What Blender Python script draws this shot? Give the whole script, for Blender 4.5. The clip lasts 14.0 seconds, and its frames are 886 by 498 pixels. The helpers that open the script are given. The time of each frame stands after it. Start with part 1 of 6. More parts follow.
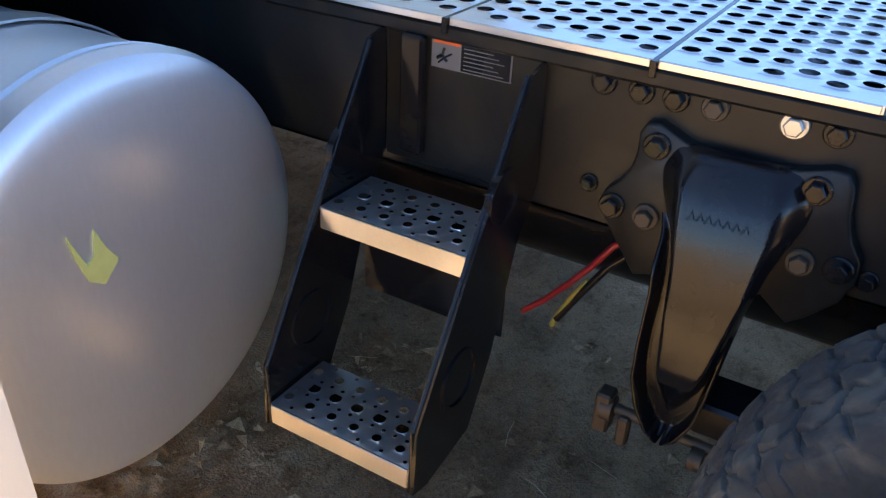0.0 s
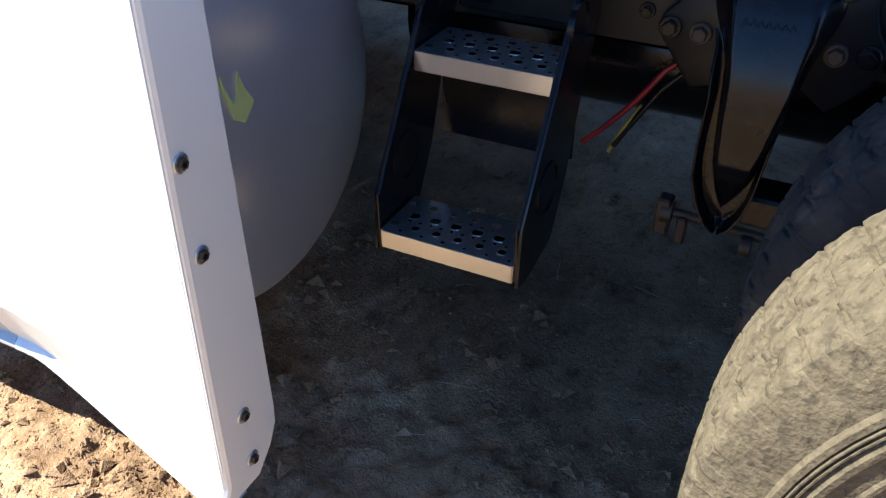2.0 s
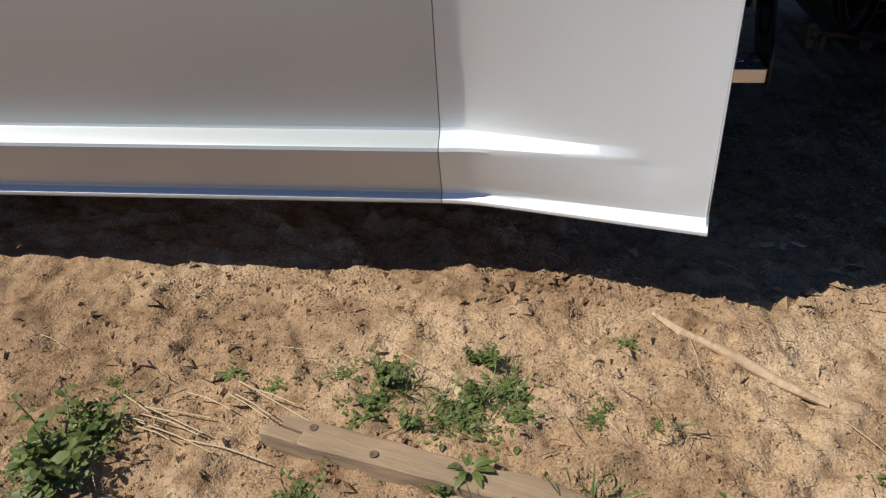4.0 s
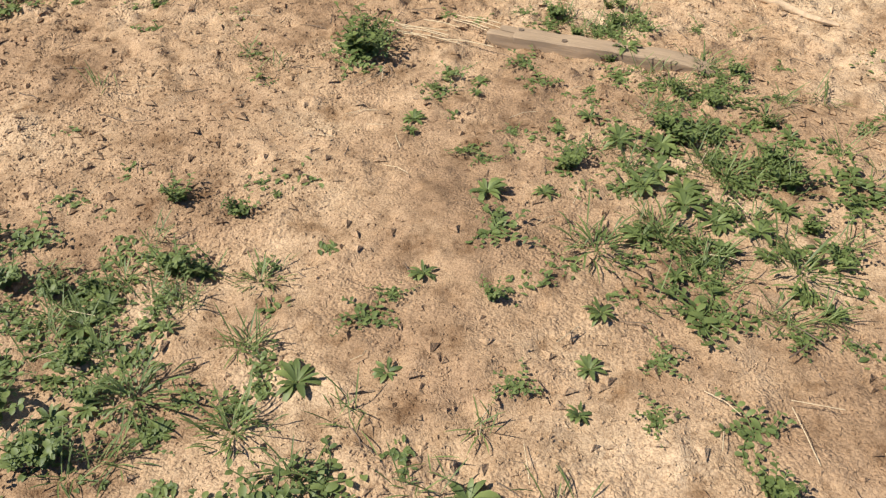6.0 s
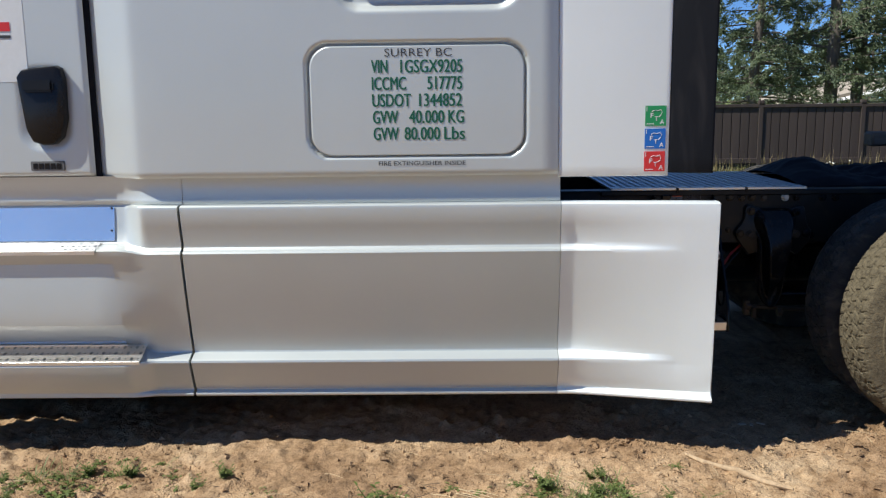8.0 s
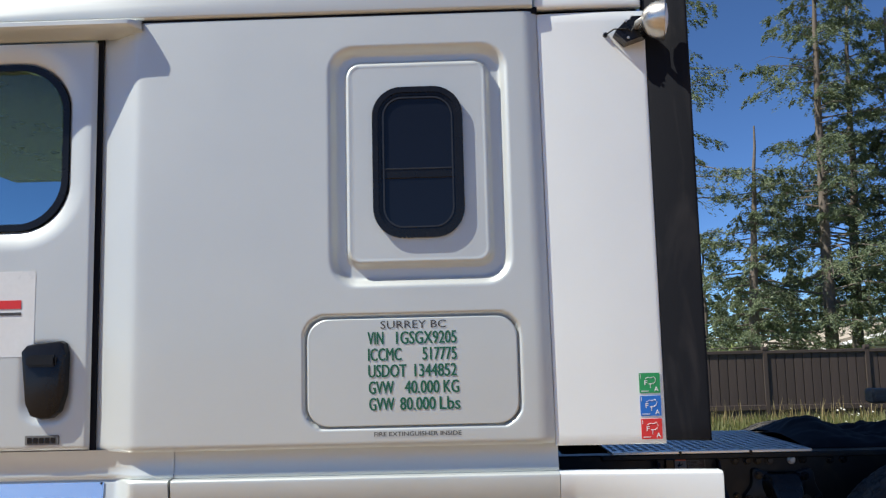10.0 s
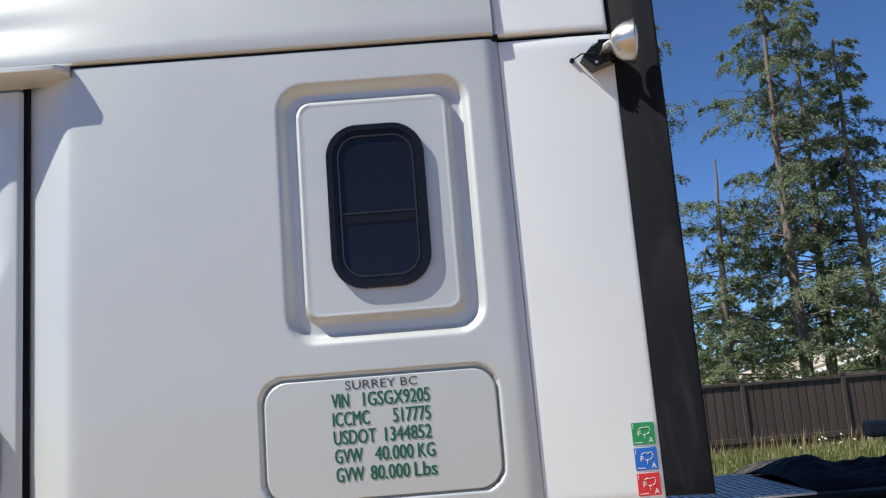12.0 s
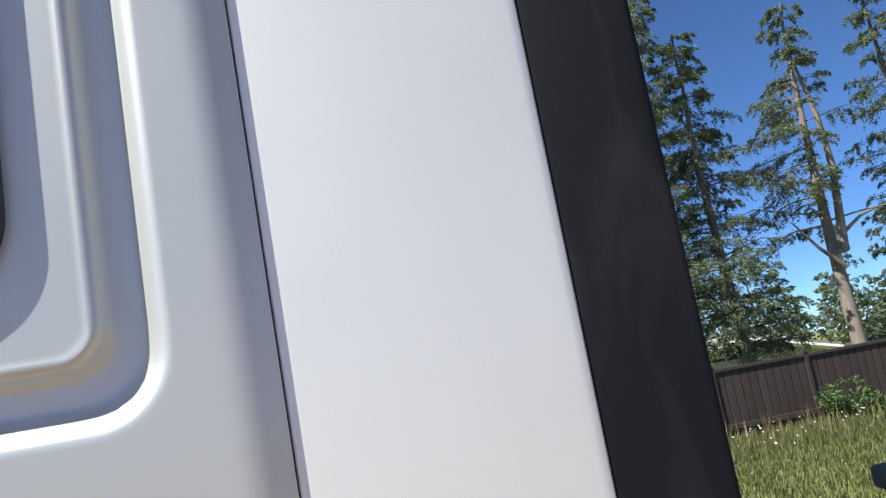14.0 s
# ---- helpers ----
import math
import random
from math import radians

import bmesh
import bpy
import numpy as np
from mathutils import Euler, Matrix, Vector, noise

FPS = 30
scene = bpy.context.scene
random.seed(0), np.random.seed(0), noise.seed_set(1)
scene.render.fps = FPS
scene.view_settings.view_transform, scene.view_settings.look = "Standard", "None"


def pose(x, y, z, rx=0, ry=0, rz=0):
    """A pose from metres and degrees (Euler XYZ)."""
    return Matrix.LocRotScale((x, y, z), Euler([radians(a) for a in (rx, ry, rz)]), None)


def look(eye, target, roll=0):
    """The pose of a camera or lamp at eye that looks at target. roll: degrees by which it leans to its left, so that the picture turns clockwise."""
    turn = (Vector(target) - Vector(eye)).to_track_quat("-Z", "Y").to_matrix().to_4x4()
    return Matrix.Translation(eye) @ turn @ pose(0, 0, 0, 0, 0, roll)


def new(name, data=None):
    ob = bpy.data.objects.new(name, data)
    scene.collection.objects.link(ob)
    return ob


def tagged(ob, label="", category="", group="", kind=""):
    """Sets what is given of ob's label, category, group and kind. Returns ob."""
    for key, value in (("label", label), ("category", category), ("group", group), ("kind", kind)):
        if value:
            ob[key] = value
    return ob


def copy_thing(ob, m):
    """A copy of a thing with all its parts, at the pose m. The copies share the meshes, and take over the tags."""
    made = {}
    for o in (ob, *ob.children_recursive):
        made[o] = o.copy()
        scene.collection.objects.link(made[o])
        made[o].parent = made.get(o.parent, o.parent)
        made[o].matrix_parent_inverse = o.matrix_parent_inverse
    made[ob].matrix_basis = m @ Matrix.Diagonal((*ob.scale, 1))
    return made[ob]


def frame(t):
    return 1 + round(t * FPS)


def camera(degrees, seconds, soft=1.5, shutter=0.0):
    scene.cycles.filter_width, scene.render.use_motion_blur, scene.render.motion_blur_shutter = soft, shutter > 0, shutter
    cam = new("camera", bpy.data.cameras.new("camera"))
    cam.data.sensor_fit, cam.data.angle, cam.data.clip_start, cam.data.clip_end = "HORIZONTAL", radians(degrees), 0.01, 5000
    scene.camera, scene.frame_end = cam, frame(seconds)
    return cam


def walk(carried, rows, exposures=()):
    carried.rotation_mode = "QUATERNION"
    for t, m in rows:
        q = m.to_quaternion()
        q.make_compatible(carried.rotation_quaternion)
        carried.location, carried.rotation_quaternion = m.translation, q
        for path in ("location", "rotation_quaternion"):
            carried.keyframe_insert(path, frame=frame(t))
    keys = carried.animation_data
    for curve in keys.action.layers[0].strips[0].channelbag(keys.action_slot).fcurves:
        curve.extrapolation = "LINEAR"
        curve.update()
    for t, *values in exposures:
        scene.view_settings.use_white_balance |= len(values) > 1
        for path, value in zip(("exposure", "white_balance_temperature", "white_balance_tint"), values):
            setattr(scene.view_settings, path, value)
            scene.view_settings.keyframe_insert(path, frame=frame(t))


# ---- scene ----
cam = camera(55.1, 14.0, soft=1.3)
PATH = [
    (0, (1.291, -0.284, 1.297), (0.432, 1.22, 0.298), 3.0),
    (0.5, (1.325, -0.357, 1.279), (0.424, 1.088, 0.229), 1.7),
    (1, (1.308, -0.45, 1.268), (0.441, 0.976, 0.165), 1.0),
    (1.5, (1.296, -0.534, 1.264), (0.506, 0.913, 0.131), 0.2),
    (2, (1.227, -0.631, 1.242), (0.498, 0.855, 0.118), 0.4),
    (2.5, (1.007, -0.772, 1.238), (0.31, 0.766, 0.165), 0.0),
    (3, (0.655, -1.095, 1.166), (0.2, 0.534, 0.098), 0.8),
    (3.5, (0.45, -1.32, 1.149), (0.14, 0.344, 0.083), -1.6),
    (4, (0.197, -1.635, 1.164), (0.023, 0.057, 0.112), -1.7),
    (4.2, (0.104, -1.813, 1.197), (-0.058, -0.121, 0.143), -1.5),
    (6.3, (-0.364, -2.924, 1.156), (-0.409, -1.402, -0.141), 0.6),
    (6.5, (-0.382, -2.973, 1.203), (-0.433, -1.4, -0.031), 0.5),
    (7, (-0.389, -3.045, 1.291), (-0.454, -1.257, 0.397), -0.1),
    (7.5, (-0.371, -3.134, 1.351), (-0.44, -1.218, 0.781), -0.5),
    (8, (-0.37, -3.174, 1.378), (-0.405, -1.204, 1.036), -0.7),
    (8.5, (-0.347, -3.189, 1.411), (-0.367, -1.197, 1.243), -1.1),
    (9, (-0.33, -3.198, 1.45), (-0.356, -1.199, 1.397), -1.2),
    (9.2, (-0.32, -3.2, 1.433), (-0.355, -1.2, 1.439), -1.2),
    (11.3, (-0.334, -3.184, 1.526), (-0.369, -1.227, 1.938), -1.6),
    (11.5, (-0.328, -3.155, 1.525), (-0.353, -1.198, 1.935), -1.9),
    (12, (-0.319, -2.93, 1.499), (-0.281, -0.959, 1.837), -4.6),
    (12.5, (-0.353, -2.482, 1.535), (-0.161, -0.511, 1.809), -6.1),
    (13, (-0.242, -2.006, 1.535), (0.042, -0.04, 1.763), -5.9),
    (13.5, (-0.089, -1.551, 1.595), (0.247, 0.405, 1.846), -7.4),
    (14, (0.028, -1.11, 1.673), (0.4, 0.825, 2.014), -10.2),
]
walk(cam, [(t, look(eye, target, roll)) for t, eye, target, roll in PATH],
     exposures=[(0, 2.95, 8400, 8), (0.5, 2.92, 7500, 6), (1.0, 2.58, 6800, 4), (1.5, 2.1, 6500, 6), (2.0, 1.6, 6250, 8), (2.5, 1.15, 6050, 8), (3.0, 0.34, 6080, 9), (3.5, 0.2, 6250, 10), (4.2, -0.02, 6420, 10),
                (6.3, 0.64, 6400, 10), (6.8, 0.52, 6350, 10), (7.5, 0.26, 6250, 7), (9.2, 0.46, 6400, 7), (11.3, 0.53, 6480, 8), (14, 0.66, 6420, 7)])

# ---- light ----
SUN_FROM = Vector((-0.590, -0.231, 0.774)).normalized()
world = bpy.data.worlds.new("sky_world")
scene.world = world
world.use_nodes = True
wn = world.node_tree
sky = wn.nodes.new("ShaderNodeTexSky")
sky.sky_type = "NISHITA"
sky.sun_disc = False
sky.sun_elevation = math.asin(SUN_FROM.z)
sky.sun_rotation = math.atan2(SUN_FROM.x, SUN_FROM.y)
sky.altitude, sky.air_density, sky.dust_density, sky.ozone_density = 5000, 1.0, 0.0, 10.0
wn.nodes["Background"].inputs["Strength"].default_value = 0.10
wn.links.new(sky.outputs[0], wn.nodes["Background"].inputs["Color"])
sun = new("sun", bpy.data.lights.new("sun", "SUN"))
sun.data.energy, sun.data.angle, sun.data.color = 5.0, radians(0.53), (1.0, 0.955, 0.88)
sun.matrix_world = look(SUN_FROM * 30, (0, 0, 0))


# ---- materials ----
def material(name, base, rough=0.5, metal=0.0, vary=0.12, scale=8.0, fine=90.0, bump=0.1, coat=0.0, spec=0.5,
             second=None, second_amount=0.0, second_scale=3.0, stretch=(1, 1, 1), per_object=0.0, rough_vary=0.1, distance=0.002):
    """A surface with two scales of variation in colour, roughness and relief; second: stains or dust of another colour."""
    m = bpy.data.materials.new(name)
    m.use_nodes = True
    nt = m.node_tree
    b = nt.nodes["Principled BSDF"]
    co = nt.nodes.new("ShaderNodeTexCoord")
    mp = nt.nodes.new("ShaderNodeMapping")
    mp.inputs["Scale"].default_value = stretch
    nt.links.new(co.outputs["Object"], mp.inputs["Vector"])

    def noise_tex(sc, detail=5.0, dist=0.0):
        n = nt.nodes.new("ShaderNodeTexNoise")
        n.inputs["Scale"].default_value, n.inputs["Detail"].default_value = sc, detail
        n.inputs["Distortion"].default_value = dist
        nt.links.new(mp.outputs[0], n.inputs["Vector"])
        return n.outputs["Fac"]

    def math_node(op, a, c):
        n = nt.nodes.new("ShaderNodeMath")
        n.operation = op
        for i, v in enumerate((a, c)):
            if isinstance(v, (int, float)):
                n.inputs[i].default_value = v
            else:
                nt.links.new(v, n.inputs[i])
        return n.outputs[0]

    big, small = noise_tex(scale), noise_tex(fine)
    total = math_node("ADD", math_node("MULTIPLY", big, 0.6), math_node("MULTIPLY", small, 0.4))
    level = math_node("ADD", math_node("MULTIPLY", math_node("SUBTRACT", total, 0.5), 4 * vary), 1.0)
    if per_object:
        info = nt.nodes.new("ShaderNodeObjectInfo")
        level = math_node("ADD", level, math_node("MULTIPLY", math_node("SUBTRACT", info.outputs["Random"], 0.5), per_object))
    mix = nt.nodes.new("ShaderNodeMix")
    mix.data_type, mix.blend_type = "RGBA", "MULTIPLY"
    mix.inputs["Factor"].default_value = 1.0
    mix.inputs["A"].default_value = (*base, 1)
    nt.links.new(level, mix.inputs["B"])
    colour = mix.outputs["Result"]
    if second:
        ramp = nt.nodes.new("ShaderNodeMapRange")
        ramp.inputs["From Min"].default_value, ramp.inputs["From Max"].default_value = 0.62 - second_amount * 0.3, 0.72 - second_amount * 0.2
        nt.links.new(noise_tex(second_scale, 8.0, 0.6), ramp.inputs["Value"])
        over = nt.nodes.new("ShaderNodeMix")
        over.data_type = "RGBA"
        nt.links.new(math_node("MULTIPLY", ramp.outputs[0], min(1.0, second_amount + 0.3)), over.inputs["Factor"])
        nt.links.new(colour, over.inputs["A"])
        over.inputs["B"].default_value = (*second, 1)
        colour = over.outputs["Result"]
    nt.links.new(colour, b.inputs["Base Color"])
    nt.links.new(math_node("ADD", math_node("MULTIPLY", math_node("SUBTRACT", big, 0.5), rough_vary * 2), rough), b.inputs["Roughness"])
    b.inputs["Metallic"].default_value = metal
    b.inputs["Coat Weight"].default_value, b.inputs["Coat Roughness"].default_value = coat, 0.06
    b.inputs["Specular IOR Level"].default_value = spec
    if bump:
        bp = nt.nodes.new("ShaderNodeBump")
        bp.inputs["Strength"].default_value, bp.inputs["Distance"].default_value = bump, distance
        nt.links.new(total, bp.inputs["Height"])
        nt.links.new(bp.outputs[0], b.inputs["Normal"])
    return m


SILVER = material("silver_metallic_paint", (0.575, 0.604, 0.584), 0.44, 0.42, vary=0.045, scale=2.2, fine=900, bump=0.02, coat=0.30, rough_vary=0.05, distance=0.0004)
# paler than SILVER: extra sun on extenders and flared skirt end is in the colour
SUNSILVER = material("sun_paled_silver", (0.825, 0.853, 0.825), 0.50, 0.32, vary=0.04, scale=2.2, fine=600, bump=0.02, coat=0.15, rough_vary=0.06, distance=0.0004)
TANK = material("brushed_aluminium", (0.86, 0.86, 0.85), 0.36, 0.75, vary=0.05, scale=5, fine=160, bump=0.04, rough_vary=0.08, stretch=(1, 1, 0.25))
TREAD = material("stamped_aluminium", (0.80, 0.79, 0.76), 0.32, 0.95, vary=0.08, scale=25, fine=300, bump=0.05)
GALV = material("bare_steel_clip", (0.55, 0.55, 0.53), 0.4, 0.9, vary=0.1)
BLACKPAINT = material("black_chassis_paint", (0.008, 0.008, 0.009), 0.17, 0.0, spec=0.32, vary=0.3, scale=14, fine=120, bump=0.10, second=(0.030, 0.025, 0.016), second_amount=0.25, second_scale=6)
CHASSIS = material("dusty_black_chassis", (0.010, 0.010, 0.010), 0.36, 0.0, spec=0.28, vary=0.3, scale=14, fine=120, bump=0.12, second=(0.034, 0.029, 0.019), second_amount=0.3, second_scale=6)
RUST = material("bolt_rusty_steel", (0.065, 0.048, 0.032), 0.55, 0.4, vary=0.4, scale=60, fine=400, bump=0.3)
RUBBER = material("black_rubber_flap", (0.006, 0.007, 0.010), 0.65, 0.0, spec=0.15, vary=0.2, scale=5, fine=120, bump=0.1, second=(0.022, 0.021, 0.023), second_amount=0.28, second_scale=9, stretch=(1, 1, 0.22))
PLASTIC = material("black_plastic", (0.008, 0.008, 0.009), 0.25, 0.0, spec=0.3, vary=0.1, bump=0.03)
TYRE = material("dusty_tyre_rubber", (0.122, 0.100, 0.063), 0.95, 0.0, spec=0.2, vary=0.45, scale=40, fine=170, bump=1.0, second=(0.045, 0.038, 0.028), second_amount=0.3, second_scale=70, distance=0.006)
# dusty rubber darkened in its colour for the shade on inner and far tyres
TYREIN = material("shaded_tyre_rubber", (0.035, 0.034, 0.032), 0.9, 0.0, vary=0.4, scale=20, fine=130, bump=0.6, second=(0.10, 0.088, 0.07), second_amount=0.4, second_scale=14, distance=0.003)
GREEN = material("green_vinyl_letters", (0.005, 0.10, 0.055), 0.5, 0.0, vary=0.05, bump=0)
DARKINK = material("dark_grey_letters", (0.035, 0.037, 0.04), 0.5, 0.0, vary=0.05, bump=0)
STK_G = material("green_decal", (0.02, 0.27, 0.09), 0.35, vary=0.06, bump=0)
STK_B = material("blue_decal", (0.015, 0.14, 0.50), 0.35, vary=0.06, bump=0)
STK_R = material("red_decal", (0.60, 0.03, 0.03), 0.35, vary=0.06, bump=0)
WHITE = material("white_vinyl", (0.75, 0.75, 0.74), 0.45, vary=0.04, bump=0)
STICKER = material("pale_vinyl_sticker", (0.66, 0.68, 0.68), 0.30, vary=0.06, scale=9, fine=60, bump=0.25, distance=0.002)
ORANGE = material("orange_print", (0.65, 0.10, 0.02), 0.5, vary=0.06, bump=0)
YELLOW = material("yellow_green_tape", (0.50, 0.56, 0.20), 0.6, vary=0.1, scale=30, bump=0.1)
REDHOSE = material("red_air_hose", (0.30, 0.015, 0.02), 0.35, vary=0.1, bump=0.05)
YELHOSE = material("yellow_hose", (0.36, 0.28, 0.05), 0.4, vary=0.1, bump=0.05)
CHROME = material("chrome", (0.78, 0.77, 0.74), 0.09, 1.0, vary=0.04, bump=0.02)
FENCEWOOD = material("dark_brown_stained_boards", (0.060, 0.043, 0.036), 0.75, vary=0.25, scale=3, fine=70, bump=0.4, stretch=(3, 3, 0.3), per_object=0.25)
GREYWOOD = material("weathered_grey_wood", (0.15, 0.125, 0.10), 0.85, vary=0.28, scale=6, fine=90, bump=0.6, stretch=(0.25, 2.5, 2.5), second=(0.10, 0.08, 0.06), second_amount=0.35, second_scale=7, distance=0.004)
PALEWOOD = material("weathered_tan_lumber", (0.31, 0.218, 0.13), 0.9, vary=0.38, scale=6, fine=90, bump=0.8, stretch=(0.25, 3, 3), second=(0.20, 0.14, 0.085), second_amount=0.5, second_scale=9, distance=0.004)
LAMPSHELL = material("dull_chromed_shell", (0.55, 0.52, 0.47), 0.28, 1.0, vary=0.05, bump=0.03)
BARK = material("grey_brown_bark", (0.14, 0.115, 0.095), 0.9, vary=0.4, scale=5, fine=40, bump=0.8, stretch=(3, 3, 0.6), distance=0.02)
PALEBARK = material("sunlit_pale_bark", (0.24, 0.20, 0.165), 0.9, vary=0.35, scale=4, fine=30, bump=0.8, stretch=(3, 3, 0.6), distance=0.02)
ROOFING = material("beige_roof_shingle", (0.42, 0.36, 0.29), 0.9, vary=0.2, scale=4, fine=30, bump=0.3)
SIDING = material("cream_siding", (0.55, 0.50, 0.42), 0.8, vary=0.1, scale=3, fine=30)
TWIG = material("dead_brown_twig", (0.13, 0.09, 0.058), 0.9, vary=0.25, scale=30, bump=0.1)
STRAW = material("dry_straw", (0.48, 0.37, 0.22), 0.85, vary=0.2, scale=20, bump=0.1)
DRYROOT = material("dry_dusty_root", (0.46, 0.33, 0.20), 0.95, vary=0.3, scale=30, fine=140, bump=0.6, second=(0.26, 0.18, 0.11), second_amount=0.4, second_scale=30)
# pale tone for the sun flecks modelled on the soil under the truck
SUNFLECK = material("pale_sun_fleck", (0.42, 0.34, 0.25), 0.9, vary=0.25, scale=20, fine=200, bump=0.4, per_object=0.4)


def leafy(name, base, other, trans=0.25, scale=1.2):
    """Leaves: two greens mixed by island and place, a little light let through."""
    m = bpy.data.materials.new(name)
    m.use_nodes = True
    nt = m.node_tree
    b = nt.nodes["Principled BSDF"]
    geo = nt.nodes.new("ShaderNodeNewGeometry")
    co = nt.nodes.new("ShaderNodeTexCoord")
    n = nt.nodes.new("ShaderNodeTexNoise")
    n.inputs["Scale"].default_value = scale
    nt.links.new(co.outputs["Object"], n.inputs["Vector"])
    add = nt.nodes.new("ShaderNodeMath")
    add.operation = "ADD"
    nt.links.new(geo.outputs["Random Per Island"], add.inputs[0])
    nt.links.new(n.outputs["Fac"], add.inputs[1])
    half = nt.nodes.new("ShaderNodeMath")
    half.operation = "MULTIPLY"
    half.inputs[1].default_value = 0.5
    nt.links.new(add.outputs[0], half.inputs[0])
    mix = nt.nodes.new("ShaderNodeMix")
    mix.data_type = "RGBA"
    mix.inputs["A"].default_value, mix.inputs["B"].default_value = (*base, 1), (*other, 1)
    nt.links.new(half.outputs[0], mix.inputs["Factor"])
    nt.links.new(mix.outputs["Result"], b.inputs["Base Color"])
    b.inputs["Roughness"].default_value = 0.55
    tr = nt.nodes.new("ShaderNodeBsdfTranslucent")
    nt.links.new(mix.outputs["Result"], tr.inputs["Color"])
    ms = nt.nodes.new("ShaderNodeMixShader")
    ms.inputs[0].default_value = trans
    nt.links.new(b.outputs[0], ms.inputs[1])
    nt.links.new(tr.outputs[0], ms.inputs[2])
    nt.links.new(ms.outputs[0], nt.nodes["Material Output"].inputs["Surface"])
    return m


NEEDLE = leafy("conifer_foliage", (0.066, 0.100, 0.056), (0.235, 0.275, 0.155), 0.36)
WEEDLEAF = leafy("weed_leaf", (0.053, 0.088, 0.022), (0.245, 0.295, 0.085), 0.36, 9)
GRASSBLADE = leafy("grass_blade", (0.085, 0.108, 0.030), (0.235, 0.235, 0.085), 0.35, 2)
DRYBLADE = leafy("dry_meadow_stalk", (0.22, 0.17, 0.07), (0.36, 0.28, 0.13), 0.2, 2)
PETAL = leafy("white_petal", (0.7, 0.68, 0.55), (0.8, 0.78, 0.7), 0.2, 2)
SHRUB = leafy("shrub_leaf", (0.06, 0.12, 0.03), (0.16, 0.25, 0.07), 0.3, 2)


def ground_material():
    """Tan dry soil, pale and reddish patches, small grit; dark damp soil under the truck; turf farther off."""
    m = bpy.data.materials.new("dry_sandy_soil")
    m.use_nodes = True
    nt = m.node_tree
    b = nt.nodes["Principled BSDF"]
    co = nt.nodes.new("ShaderNodeTexCoord")

    def tex(sc, detail=6.0, rough=0.55):
        n = nt.nodes.new("ShaderNodeTexNoise")
        n.inputs["Scale"].default_value, n.inputs["Detail"].default_value, n.inputs["Roughness"].default_value = sc, detail, rough
        nt.links.new(co.outputs["Object"], n.inputs["Vector"])
        return n.outputs["Fac"]

    def ramp(src, stops):
        r = nt.nodes.new("ShaderNodeValToRGB")
        el = r.color_ramp.elements
        while len(el) < len(stops):
            el.new(0.5)
        for e, (p, c) in zip(el, stops):
            e.position, e.color = p, (*c, 1)
        nt.links.new(src, r.inputs[0])
        return r.outputs["Color"]

    def blend(kind, fac, a, c):
        x = nt.nodes.new("ShaderNodeMix")
        x.data_type, x.blend_type = "RGBA", kind
        if isinstance(fac, float):
            x.inputs["Factor"].default_value = fac
        else:
            nt.links.new(fac, x.inputs["Factor"])
        nt.links.new(a, x.inputs["A"])
        nt.links.new(c, x.inputs["B"])
        return x.outputs["Result"]

    patch = ramp(tex(1.7, 9.0, 0.62), [(0.30, (0.215, 0.136, 0.078)), (0.42, (0.33, 0.216, 0.126)), (0.53, (0.42, 0.287, 0.171)), (0.66, (0.54, 0.398, 0.255))])
    grit = ramp(tex(55.0, 8.0, 0.7), [(0.32, (0.58, 0.53, 0.48)), (0.46, (0.94, 0.95, 0.95)), (0.75, (1.12, 1.1, 1.05))])
    crumb = ramp(tex(240.0, 4.0, 0.6), [(0.32, (0.62, 0.58, 0.55)), (0.55, (1.0, 1.0, 1.0)), (0.8, (1.15, 1.12, 1.08))])
    soil = blend("MULTIPLY", 1.0, blend("MULTIPLY", 1.0, patch, grit), crumb)
    stain = ramp(tex(8.0, 10.0, 0.70), [(0.34, (0.52, 0.45, 0.38)), (0.46, (0.93, 0.91, 0.88)), (0.62, (1.12, 1.11, 1.10))])
    soil = blend("MULTIPLY", 1.0, soil, stain)
    turf = ramp(tex(1.3), [(0.35, (0.15, 0.19, 0.05)), (0.55, (0.22, 0.26, 0.075)), (0.72, (0.32, 0.29, 0.13))])
    sep = nt.nodes.new("ShaderNodeSeparateXYZ")
    nt.links.new(co.outputs["Object"], sep.inputs[0])
    rng = nt.nodes.new("ShaderNodeMapRange")
    rng.inputs["From Min"].default_value, rng.inputs["From Max"].default_value = 3.6, 5.2
    nt.links.new(sep.outputs["Y"], rng.inputs["Value"])
    nt.links.new(blend("MIX", rng.outputs[0], soil, turf), b.inputs["Base Color"])
    b.inputs["Roughness"].default_value = 0.95
    b.inputs["Specular IOR Level"].default_value = 0.2
    bp = nt.nodes.new("ShaderNodeBump")
    bp.inputs["Strength"].default_value, bp.inputs["Distance"].default_value = 0.55, 0.012
    warp = nt.nodes.new("ShaderNodeTexNoise")
    warp.inputs["Scale"].default_value = 60.0
    nt.links.new(co.outputs["Object"], warp.inputs["Vector"])
    push = nt.nodes.new("ShaderNodeVectorMath")
    push.operation = "MULTIPLY_ADD"
    push.inputs[1].default_value = (0.016, 0.016, 0.016)
    nt.links.new(warp.outputs["Color"], push.inputs[0])
    nt.links.new(co.outputs["Object"], push.inputs[2])

    def lumps(sc):
        v = nt.nodes.new("ShaderNodeTexVoronoi")
        v.inputs["Scale"].default_value = sc
        nt.links.new(push.outputs[0], v.inputs["Vector"])
        return v.outputs["Distance"]

    def both(op, a, c):
        n = nt.nodes.new("ShaderNodeMath")
        n.operation = op
